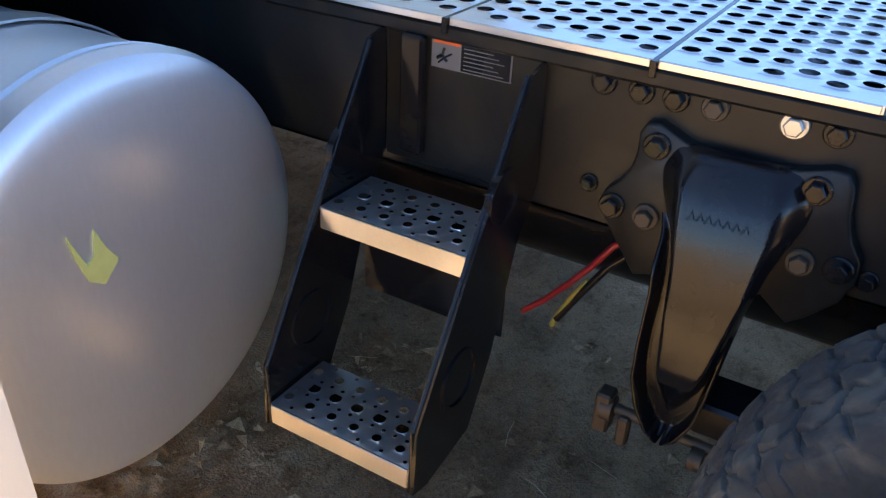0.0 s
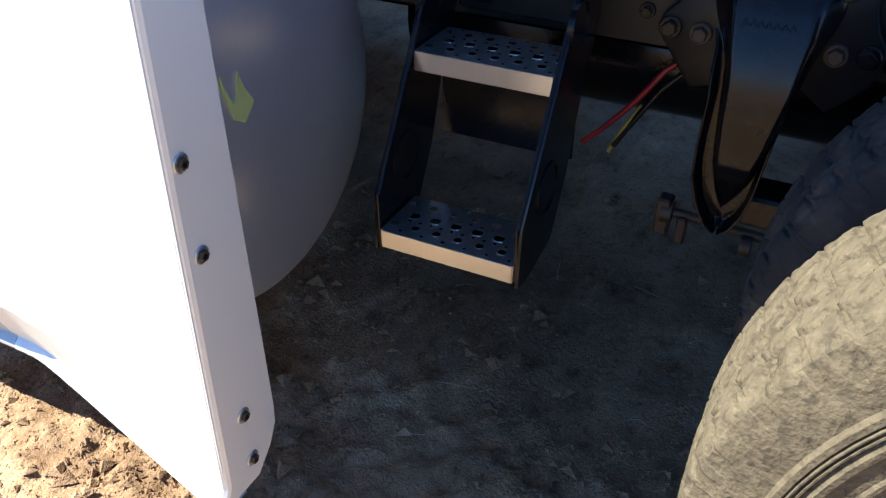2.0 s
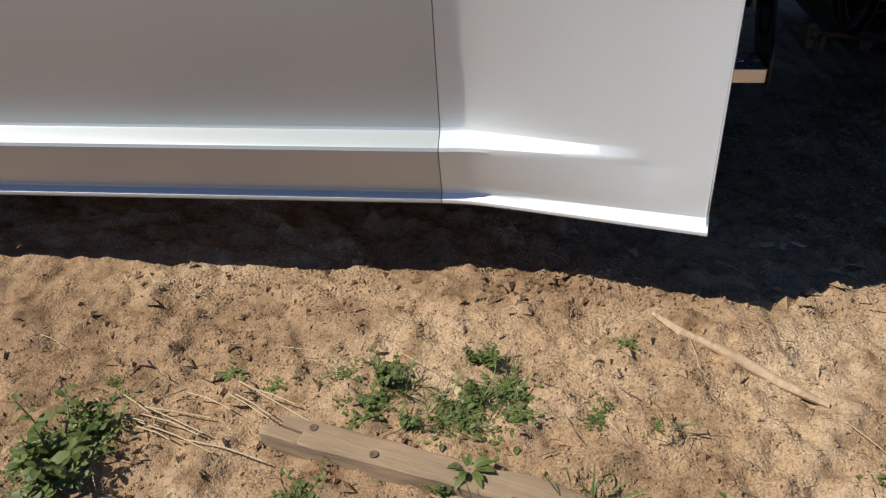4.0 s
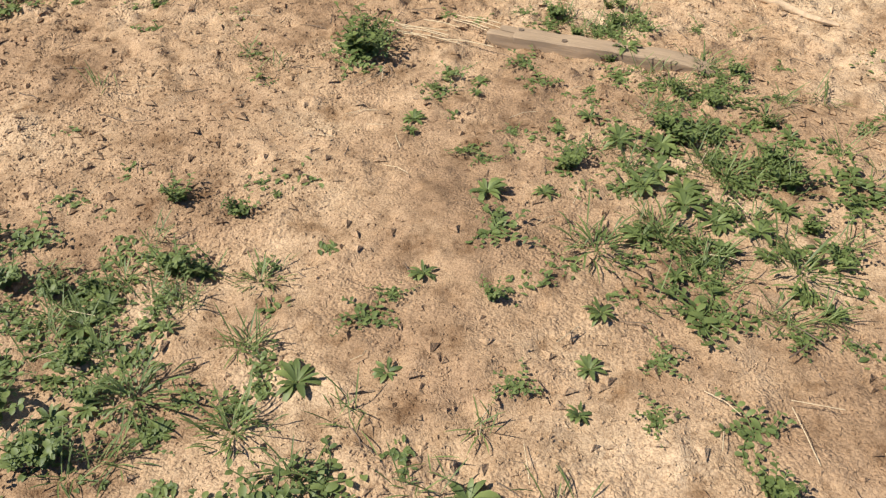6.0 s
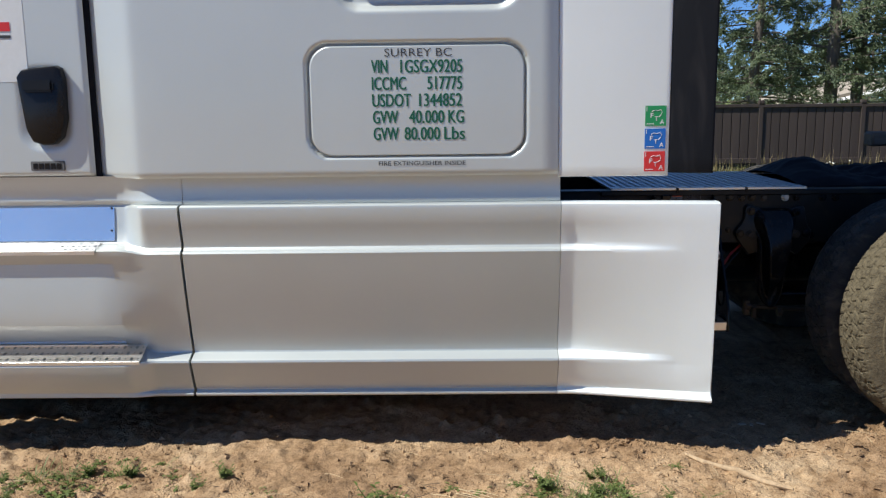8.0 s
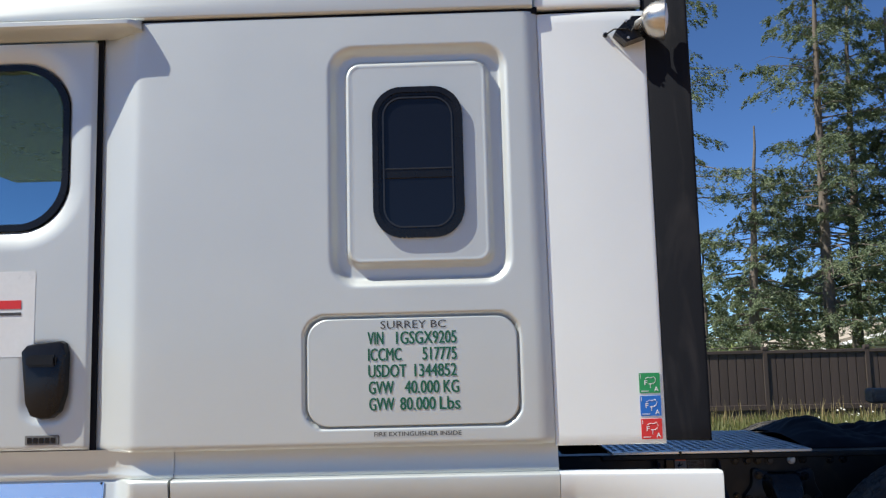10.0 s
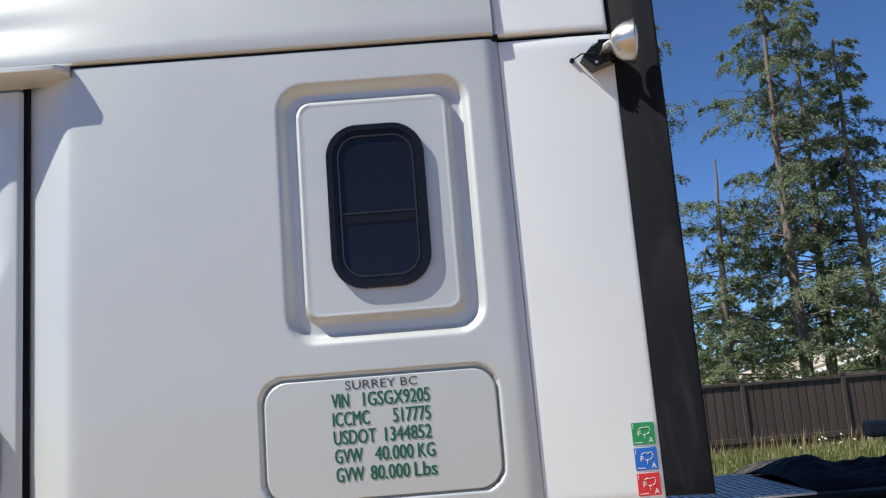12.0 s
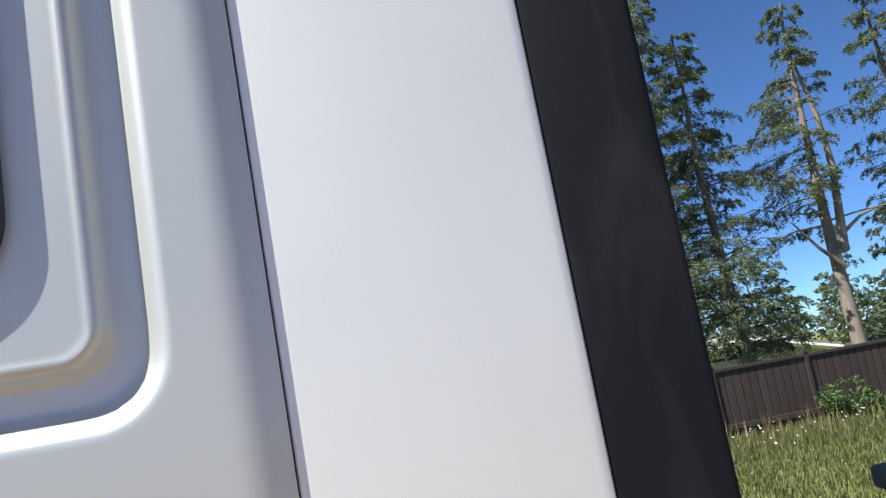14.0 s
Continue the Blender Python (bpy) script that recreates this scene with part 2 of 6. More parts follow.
        for i, q in enumerate((a, c)):
            if isinstance(q, float):
                n.inputs[i].default_value = q
            else:
                nt.links.new(q, n.inputs[i])
        return n.outputs[0]

    loose = nt.nodes.new("ShaderNodeMapRange")
    loose.inputs["From Min"].default_value, loose.inputs["From Max"].default_value = 0.40, 0.64
    nt.links.new(tex(4.0, 4.0), loose.inputs["Value"])
    cloddy = both("MULTIPLY", lumps(115.0), both("MULTIPLY", loose.outputs[0], -1.0))
    height = both("ADD", both("ADD", cloddy, both("MULTIPLY", lumps(250.0), -0.25)), both("MULTIPLY", tex(20.0, 4.0, 0.55), 0.9))
    nt.links.new(height, bp.inputs["Height"])
    nt.links.new(bp.outputs[0], b.inputs["Normal"])
    return m


SOIL = ground_material()


def glass_material(name, tint, rough=0.02):
    m = bpy.data.materials.new(name)
    m.use_nodes = True
    b = m.node_tree.nodes["Principled BSDF"]
    b.inputs["Base Color"].default_value = (*tint, 1)
    b.inputs["Roughness"].default_value = rough
    b.inputs["Specular IOR Level"].default_value = 0.3
    return m


CABGLASS = bpy.data.materials.new("clear_tinted_glass")
CABGLASS.use_nodes = True
CABGLASS.node_tree.nodes["Principled BSDF"].inputs["Transmission Weight"].default_value = 1.0
CABGLASS.node_tree.nodes["Principled BSDF"].inputs["Roughness"].default_value = 0.0
CABGLASS.node_tree.nodes["Principled BSDF"].inputs["Base Color"].default_value = (0.45, 0.55, 0.58, 1)
DARKGLASS = glass_material("dark_tinted_glass", (0.008, 0.010, 0.016))
DARKALU = material("dull_dark_aluminium", (0.045, 0.047, 0.05), 0.35, 0.6, vary=0.1, bump=0.03)
KICK = material("polished_aluminium", (0.95, 0.95, 0.95), 0.22, 0.9, vary=0.03, scale=6, fine=200, bump=0.03, rough_vary=0.05)
FADED = material("faded_grey_print", (0.13, 0.13, 0.125), 0.6, vary=0.1, bump=0)


# ---- mesh helpers ----
def part(name, bm, mat, parent=None, label="", smooth=None):
    """Link a bmesh as one mesh object, under a thing or a part. smooth: angle in degrees below which edges are shaded round."""
    me = bpy.data.meshes.new(name)
    bm.normal_update()
    if smooth:
        lim = radians(smooth)
        for f in bm.faces:
            f.smooth = True
        for e in bm.edges:
            e.smooth = len(e.link_faces) == 2 and e.calc_face_angle(0) < lim
    bm.to_mesh(me)
    bm.free()
    me.materials.append(mat)
    ob = new(name, me)
    if parent is not None:
        ob.parent = parent
        ob.matrix_parent_inverse = parent.matrix_basis.inverted()
    if label:
        tagged(ob, label)
    return ob


def thing(name, label, category, at=(0, 0, 0), group=""):
    ob = new(name)
    ob.empty_display_size = 0.1
    ob.location = at
    return tagged(ob, label, category, group)


def raw_part(name, verts, faces, mat, parent=None, smooth=False, label=""):
    me = bpy.data.meshes.new(name)
    me.from_pydata(verts, [], faces)
    me.update()
    if smooth:
        me.polygons.foreach_set("use_smooth", [True] * len(me.polygons))
        if smooth is not True:
            me.set_sharp_from_angle(angle=radians(smooth))
    me.materials.append(mat)
    ob = new(name, me)
    if parent is not None:
        ob.parent = parent
        ob.matrix_parent_inverse = parent.matrix_basis.inverted()
    if label:
        tagged(ob, label)
    return ob


def box(bm, x0, x1, y0, y1, z0, z1, bev=0.0, m=None, seg=1):
    made = bmesh.ops.create_cube(bm, size=1.0)["verts"]
    bmesh.ops.transform(bm, verts=made, matrix=Matrix.LocRotScale(((x0 + x1) / 2, (y0 + y1) / 2, (z0 + z1) / 2), None, (x1 - x0, y1 - y0, z1 - z0)))
    if m is not None:
        bmesh.ops.transform(bm, verts=made, matrix=m)
    if bev:
        es = list({e for v in made for e in v.link_edges})
        bmesh.ops.bevel(bm, geom=es, offset=bev, segments=seg, affect="EDGES", clamp_overlap=True)
    return bm


def tube(bm, pts, radii, seg=10, caps=True):
    """A round bar along points, with a radius at each."""
    pts = [Vector(p) for p in pts]
    if isinstance(radii, (int, float)):
        radii = [radii] * len(pts)
    radii = [float(r) for r in radii]
    rings = []
    up = Vector((0, 0, 1))
    for i, p in enumerate(pts):
        d = (pts[min(i + 1, len(pts) - 1)] - pts[max(i - 1, 0)]).normalized()
        a = d.cross(up if abs(d.z) < 0.95 else Vector((1, 0, 0))).normalized()
        c = d.cross(a)
        rings.append([bm.verts.new(p + radii[i] * (math.cos(k) * a + math.sin(k) * c)) for k in (2 * math.pi * j / seg for j in range(seg))])
    for r, s in zip(rings, rings[1:]):
        for j in range(seg):
            bm.faces.new((r[j], r[(j + 1) % seg], s[(j + 1) % seg], s[j]))
    if caps:
        bm.faces.new(rings[0][::-1])
        bm.faces.new(rings[-1])
    return bm


def lathe(bm, profile, centre, axis="Y", seg=48, start=0.0):
    """Turn (along, radius) points round an axis through centre."""
    cx, cy, cz = centre
    rings = []
    for a, r in profile:
        ring = []
        for j in range(seg):
            k = start + 2 * math.pi * j / seg
            u, w = r * math.cos(k), r * math.sin(k)
            ring.append(bm.verts.new((cx + u, cy + a, cz + w) if axis == "Y" else (cx + a, cy + u, cz + w) if axis == "X" else (cx + u, cy + w, cz + a)))
        rings.append(ring)
    for r, s in zip(rings, rings[1:]):
        for j in range(seg):
            bm.faces.new((r[j], r[(j + 1) % seg], s[(j + 1) % seg], s[j]))
    return rings


def rounded(x0, x1, z0, z1, r, n=6):
    pts = []
    for cx, cz, a in ((x1 - r, z1 - r, 0), (x0 + r, z1 - r, 90), (x0 + r, z0 + r, 180), (x1 - r, z0 + r, 270)):
        for i in range(n + 1):
            k = radians(a + 90 * i / n)
            pts.append((cx + r * math.cos(k), cz + r * math.sin(k)))
    return pts


def slab(bm, outline, y0, y1, bev=0.0):
    """An upright plate: an outline in x, z from y0 (towards the viewer) to y1, its front edge softened."""
    n = len(outline)
    cx, cz = sum(p[0] for p in outline) / n, sum(p[1] for p in outline) / n
    levels = [(y1, 0.0), (y0 + bev, 0.0)] + ([(y0 + bev * 0.3, bev * 0.3), (y0, bev)] if bev else [])
    rings = []
    for y, inset in levels:
        ring = []
        for x, z in outline:
            d = Vector((cx - x, cz - z))
            k = inset / max(d.length, 1e-6)
            ring.append(bm.verts.new((x + d.x * k, y, z + d.y * k)))
        rings.append(ring)
    for r, s in zip(rings, rings[1:]):
        for j in range(n):
            bm.faces.new((r[j], r[(j + 1) % n], s[(j + 1) % n], s[j]))
    bm.faces.new(rings[-1])
    bm.faces.new(rings[0][::-1])
    return bm


def ring_slab(bm, outer, inner, y0, y1):
    """A flat upright frame between two outlines of the same count."""
    n = len(outer)
    o0, o1 = [[bm.verts.new((x, y, z)) for x, z in outer] for y in (y0, y1)]
    i0, i1 = [[bm.verts.new((x, y, z)) for x, z in inner] for y in (y0, y1)]
    for j in range(n):
        k = (j + 1) % n
        bm.faces.new((o0[j], o0[k], i0[k], i0[j]))
        bm.faces.new((o1[k], o1[j], i1[j], i1[k]))
        bm.faces.new((o0[k], o0[j], o1[j], o1[k]))
        bm.faces.new((i0[j], i0[k], i1[k], i1[j]))
    return bm


def smoothstep(a, b, v):
    k = min(1.0, max(0.0, (v - a) / (b - a)))
    return k * k * (3 - 2 * k)


def rr_distance(x, z, x0, x1, z0, z1, r):
    """Signed distance to a rounded rectangle, negative inside."""
    qx, qz = np.abs(x - (x0 + x1) / 2) - (x1 - x0) / 2 + r, np.abs(z - (z0 + z1) / 2) - (z1 - z0) / 2 + r
    return np.hypot(np.maximum(qx, 0), np.maximum(qz, 0)) + np.minimum(np.maximum(qx, qz), 0) - r


def sheet(xs, zs, y):
    """Vertices and faces of a grid over x, z with depths y[i, j]."""
    nx, nz = len(xs), len(zs)
    verts = [(float(xs[i]), float(y[i, j]), float(zs[j])) for i in range(nx) for j in range(nz)]
    faces = [(i * nz + j, (i + 1) * nz + j, (i + 1) * nz + j + 1, i * nz + j + 1) for i in range(nx - 1) for j in range(nz - 1)]
    return verts, faces


def loft(stations):
    """Faces through profiles of equal length, one after another."""
    n = len(stations[0])
    verts = [p for s in stations for p in s]
    faces = [(i * n + j, (i + 1) * n + j, (i + 1) * n + j + 1, i * n + j + 1) for i in range(len(stations) - 1) for j in range(n - 1)]
    return verts, faces


def letters(name, text, x0, x1, z0, z1, y, mat, parent, bold=0.0, thicken=0.0):
    """Flat lettering fitted between x0..x1 and z0..z1 on an upright face at depth y; thicken widens the strokes."""
    cu = bpy.data.curves.new(name, "FONT")
    cu.body, cu.resolution_u, cu.offset, cu.extrude = text, 3, bold, 0.0
    tmp = bpy.data.objects.new(name, cu)
    scene.collection.objects.link(tmp)
    bpy.context.view_layer.update()
    me = bpy.data.meshes.new_from_object(tmp.evaluated_get(bpy.context.evaluated_depsgraph_get()))
    bpy.data.objects.remove(tmp)
    co = np.array([v.co[:] for v in me.vertices])
    lo, hi = co.min(0), co.max(0)
    for v in me.vertices:
        u, w = (v.co.x - lo[0]) / (hi[0] - lo[0]), (v.co.y - lo[1]) / (hi[1] - lo[1])
        v.co = (x0 + thicken + u * (x1 - x0 - 2 * thicken), y, z0 + w * (z1 - z0))
    if thicken:
        bm = bmesh.new()
        for dx, dy in ((-thicken, 0.0), (thicken, -0.0003)):
            first = len(bm.verts)
            bm.from_mesh(me)
            bm.verts.ensure_lookup_table()
            for v in bm.verts[first:]:
                v.co += Vector((dx, dy, 0))
        bm.to_mesh(me)
        bm.free()
    me.materials.clear()
    me.materials.append(mat)
    ob = new(name, me)
    ob.parent = parent
    ob.matrix_parent_inverse = parent.matrix_basis.inverted()
    return ob


# ---- ground ----
def axis_steps(lo, hi, step, far):
    mid = np.arange(lo, hi + step / 2, step)
    grow = [step]
    while sum(grow) < far:
        grow.append(grow[-1] * 1.18)
    out = np.cumsum(grow)
    return np.concatenate([lo - out[::-1], mid, hi + out])


def ground_height(x, y):
    """Level dirt by the truck, falling gently across the field behind it."""
    return -0.035 * min(max(y - 3.0, 0.0), 17.0) - (0.012 * max(-y - 6.0, 0.0) if y > -60 else 0.65)


def soil_relief(x, y):
    """Trodden dry soil: slow swells, clods, small pits and crust edges; near the truck it is rougher."""
    p = Vector((x, y, 0))
    rough = 0.55 + 0.45 * smoothstep(-1.1, -0.4, y) + 0.35 * max(0.0, noise.noise(p * 0.9 + Vector((7, 3, 0))))
    clod = noise.noise(p * 17.0)
    crust = smoothstep(0.05, 0.16, noise.noise(p * 9.0 + Vector((2, 8, 0))))
    return 0.022 * noise.noise(p * 1.3) + 0.010 * noise.noise(p * 5.0) + rough * (0.020 * clod * abs(clod) * 2 + 0.009 * crust + 0.006 * noise.noise(p * 30.0) + 0.004 * noise.noise(p * 58.0))


def build_ground():
    xs, ys = axis_steps(-2.4, 1.5, 0.0095, 900), axis_steps(-2.75, 0.45, 0.0095, 900)
    verts = []
    for x in xs:
        for y in ys:
            z = ground_height(x, y)
            near = max(0.0, 1 - max(abs(x) - 3, abs(y + 1) - 3, 0) / 3)
            if near:
                z += near * soil_relief(x, y)
            verts.append((x, y, z - 0.006))
    n = len(ys)
    faces = [(i * n + j, (i + 1) * n + j, (i + 1) * n + j + 1, i * n + j + 1) for i in range(len(xs) - 1) for j in range(n - 1)]
    return tagged(raw_part("ground", verts, faces, SOIL, smooth=True), "bare tan sandy soil, turf farther off", "ground", kind="structure")


build_ground()

# ---- the truck ----
truck = thing("semi_truck", "silver sleeper tractor with aero skirts parked on bare soil", "truck")

# sleeper side: rounded front edge, a moulded groove round the window, a pocket for the locker door
WX0, WX1, WZ0, WZ1 = -0.823, -0.126, 1.700, 2.645
LX0, LX1, LZ0, LZ1 = -0.924, -0.110, 1.173, 1.595


def seam_lean(x, z):
    """The joint between sleeper and extender runs slightly forward towards the roof."""
    return 0.013 * (2.77 - min(z, 2.77)) / 1.67 * smoothstep(-0.10, 0.0, x) * smoothstep(0.40, 0.05, x)


def sleeper_side():
    xs = np.unique(np.concatenate([np.arange(-1.7515, -0.001, 0.0085), [-0.003]]))
    zs = np.unique(np.concatenate([np.arange(1.105, 2.766, 0.0085), [2.766]]))
    X, Z = np.meshgrid(xs, zs, indexing="ij")
    turn = (-1.574 - X) / 0.168
    y = 0.0425 * (turn + np.sqrt(turn * turn + 0.012))
    k = np.clip((X + 0.062) / 0.06, 0, 1)
    y += 0.025 * k * k
    low = np.clip((1.125 - Z) / 0.02, 0, 1)
    y += 0.010 * low * low
    d_out = rr_distance(X, Z, WX0, WX1, WZ0, WZ1, 0.10)
    d_in = rr_distance(X, Z, WX0 + 0.076, WX1 - 0.084, WZ0 + 0.092, WZ1 - 0.075, 0.05)
    across = np.clip(-d_out / np.maximum(-d_out + np.maximum(d_in, 0), 1e-6), 0, 1)
    groove = np.where((d_out < 0) & (d_in > 0), np.minimum(across / 0.42, (1 - across) / 0.17), 0)
    groove = np.clip(groove, 0, 1)
    y += 0.032 * groove * groove * (3 - 2 * groove) + 0.004 * np.clip(-d_in / 0.01, 0, 1)
    d = rr_distance(X, Z, LX0, LX1, LZ0, LZ1, 0.085)
    y += 0.022 * np.clip(-d / 0.006, 0, 1)
    v, f = sheet(xs, zs, y)
    v = [(a + seam_lean(a, c), b, c) for a, b, c in v]
    return raw_part("sleeper_side", v, f, SILVER, truck, True, "silver sleeper wall with a moulded frame round its window")


sleeper_side()

# locker door with its printed lettering
locker = part("locker_door", slab(bmesh.new(), rounded(LX0 + 0.014, LX1 - 0.010, LZ0 + 0.010, LZ1 - 0.014, 0.078, 8), -0.001, 0.02, 0.006), SILVER, truck,
              "flush silver locker door with green lettering", 15)
ROWS_OF_TEXT = [
    (1.507, [("VIN", -0.682, -0.621), ("1GSGX9205", -0.575, -0.347)]),
    (1.446, [("ICCMC", -0.681, -0.554), ("517775", -0.477, -0.348)]),
    (1.385, [("USDOT", -0.681, -0.537), ("1344852", -0.508, -0.349)]),
    (1.324, [("GVW", -0.680, -0.585), ("40.000", -0.546, -0.415), ("KG", -0.401, -0.342)]),
    (1.263, [("GVW", -0.679, -0.584), ("80.000", -0.564, -0.431), ("Lbs", -0.417, -0.339)]),
]
for zc, words in ROWS_OF_TEXT:
    for word, a, b in words:
        letters("lettering", word, a, b, zc - 0.0235, zc + 0.0235, -0.0025, GREEN, locker, 0.0, thicken=0.0014)
letters("lettering", "SURREY BC", -0.632, -0.386, 1.542, 1.571, -0.0025, DARKINK, locker)
letters("lettering", "FIRE EXTINGUISHER INSIDE", -0.662, -0.338, 1.145, 1.161, -0.002, DARKINK, truck, 0.012)

# sleeper window
win = part("sleeper_window", ring_slab(bmesh.new(), rounded(-0.652, -0.303, 1.883, 2.472, 0.115, 10), rounded(-0.630, -0.325, 1.905, 2.450, 0.096, 10), -0.014, 0.02), PLASTIC, truck,
           "black-framed dark tinted sleeper window", 40)
part("inner_frame", ring_slab(bmesh.new(), rounded(-0.634, -0.321, 1.901, 2.454, 0.098, 10), rounded(-0.618, -0.337, 1.917, 2.438, 0.084, 10), -0.008, 0.02), PLASTIC, win)
part("pane", slab(bmesh.new(), rounded(-0.622, -0.333, 1.913, 2.442, 0.088, 10), -0.003, 0.012), DARKGLASS, win)
part("pane_trim", ring_slab(bmesh.new(), rounded(-0.613, -0.342, 1.922, 2.433, 0.078, 10), rounded(-0.607, -0.348, 1.928, 2.427, 0.072, 10), -0.010, 0.004), DARKALU, win)
part("mullion", box(bmesh.new(), -0.620, -0.332, -0.006, 0.01, 2.112, 2.152, 0.004), PLASTIC, win)
part("sash_edge", box(bmesh.new(), -0.612, -0.343, -0.0085, 0.004, 2.148, 2.153, 0.001), DARKALU, win)


def panel(name, x0, x1, z0, z1, bulge, label, mat=SILVER, thick=0.025, bend=None, r=0.012):
    """A bowed upright panel with turned-in rounded edges."""
    xs, zs = np.linspace(x0, x1, 26), np.linspace(z0, z1, 40)
    xs = np.unique(np.concatenate([xs, x0 + r * np.array([0.15, 0.4, 0.7]), x1 - r * np.array([0.15, 0.4, 0.7])]))
    zs = np.unique(np.concatenate([zs, z0 + r * np.array([0.15, 0.4, 0.7]), z1 - r * np.array([0.15, 0.4, 0.7])]))
    X, Z = np.meshgrid(xs, zs, indexing="ij")
    e = np.minimum.reduce([X - x0, x1 - X, Z - z0, z1 - Z])
    k = np.clip(1 - e / r, 0, 1)
    y = r * (1 - np.sqrt(np.maximum(1 - k * k, 0))) - bulge * (1 - ((X - x0) / (x1 - x0) * 2 - 1) ** 2)
    if bend is not None:
        y = y + bend(X, Z)
    v, f = sheet(xs, zs, y)
    v = [(a + seam_lean(a, c), b, c) for a, b, c in v]
    n = len(v)
    nz = len(zs)
    edge = [j for j in range(nz)] + [i * nz + nz - 1 for i in range(1, len(xs))] + [(len(xs) - 1) * nz + j for j in range(nz - 2, -1, -1)] + [i * nz for i in range(len(xs) - 2, 0, -1)]
    v += [(v[i][0], v[i][1] + thick, v[i][2]) for i in edge]
    m = len(edge)
    f += [(edge[i], edge[(i + 1) % m], n + (i + 1) % m, n + i) for i in range(m)]
    f.append(tuple(n + i for i in range(m)))
    return raw_part(name, v, f, mat, truck, True, label)


ext = panel("side_extender", -0.002, 0.420, 1.094, 2.762, 0.004, "silver side extender panel behind the sleeper", mat=SUNSILVER, bend=lambda X, Z: 0.025 - 0.012 * X, r=0.006)
panel("upper_extender", -0.014, 0.408, 2.778, 3.70, 0.003, "silver roof extender panel", SUNSILVER, bend=lambda X, Z: 0.012 + 0.02 * (Z - 2.77))
flap = panel("rubber_flap", 0.412, 0.577, 1.105, 3.70, 0.003, "matte black rubber edge of the side extender", RUBBER, 0.02, bend=lambda X, Z: 0.026 - 0.30 * (X - 0.412) + 0.02 * np.maximum(Z - 2.77, 0))

# fuel tax decals
for nm, mat, z0 in (("green", STK_G, 1.280), ("blue", STK_B, 1.196), ("red", STK_R, 1.112)):
    st = part("permit_decal", slab(bmesh.new(), rounded(0.328, 0.405, z0, z0 + 0.074, 0.002, 2), 0.0165, 0.030), mat, ext, nm + " square permit decal")
    for ch, a, b, c in (("I", 0.326, 0.328, 0.054), ("F", 0.341, 0.352, 0.030), ("T", 0.357, 0.369, 0.018), ("A", 0.376, 0.392, 0.006)):
        letters("print", ch, a + 0.006, b + 0.006, z0 + c, z0 + c + 0.017, 0.0157, WHITE, ext, 0.01)
    tube_pts = [(0.345, 0.052), (0.356, 0.058), (0.366, 0.055), (0.378, 0.060), (0.384, 0.050), (0.380, 0.040), (0.372, 0.033)]
    bm = bmesh.new()
    tube(bm, [(x + 0.006, 0.0160, z0 + z) for x, z in tube_pts], 0.0011, 6)
    part("print", bm, WHITE, ext)
    bm = bmesh.new()
    box(bm, 0.334, 0.362, 0.0156, 0.0164, z0 + 0.006, z0 + 0.0085)
    part("print", bm, WHITE, ext)

# roof cap above the seam
ROOF_Z = 2.783


def roof_cap():
    xs = np.linspace(-3.3, -0.018, 90)
    stations = []
    for x in xs:
        top = 2.86 + 1.15 * smoothstep(-3.2, -0.6, x) - 0.10 * smoothstep(-3.2, -2.4, x)
        crown = 0.30
        prof = []
        prof.append((x, 0.03, ROOF_Z - 0.004))
        prof.append((x, -0.004, ROOF_Z - 0.002))
        prof.append((x, -0.008, ROOF_Z + 0.008))
        for k in np.linspace(0.06, 1, 26):
            z = ROOF_Z + 0.008 + k * (top - ROOF_Z)
            y = -0.008 + 0.05 * k + crown * k ** 5
            y += 0.010 * math.exp(-((z - 2.93) / 0.05) ** 2) * smoothstep(-1.35, -1.95, x)
            prof.append((x, y, z))
        for k in np.linspace(0.1, 1, 8):
            prof.append((x, prof[28][1] + k * 0.9, prof[28][2] + 0.03 * k))
        stations.append(prof)
    v, f = loft(stations)
    return raw_part("roof_cap", v, f, SILVER, truck, True, "silver raised roof moulding")


roof_cap()
st = []
for x in list(np.linspace(-3.2, -1.60, 12)) + [-1.575, -1.562, -1.556, -1.553]:
    w = 0.055 * math.sqrt(max(0.02, min(1.0, (-1.552 - x) / 0.03)))
    st.append([(x, 0.05, 2.722 + 0.01 * smoothstep(-1.62, -1.56, x)), (x, 0.0 - w * 0.9, 2.736), (x, -0.004 - w, 2.746), (x, -0.004 - w, 2.762), (x, -w * 0.8, 2.770), (x, 0.03, 2.772)])
v, f = loft(st)
raw_part("drip_rail", v, f, SILVER, truck, 40, "silver drip rail over the cab door")
part("roof_window", slab(bmesh.new(), [(-0.235, 3.30), (-0.78, 3.30), (-0.66, 3.22), (-0.545, 3.135), (-0.44, 3.065), (-0.36, 3.022), (-0.315, 3.008), (-0.275, 3.010), (-0.25, 3.03), (-0.24, 3.07)], 0.000, 0.03, 0.003), DARKGLASS, truck,
     "dark upper window with a curved lower edge")
part("seam_shadow_gap", box(bmesh.new(), -1.57, 0.0, 0.010, 0.05, 2.760, 2.786), RUBBER, truck, "black seal between wall and roof")

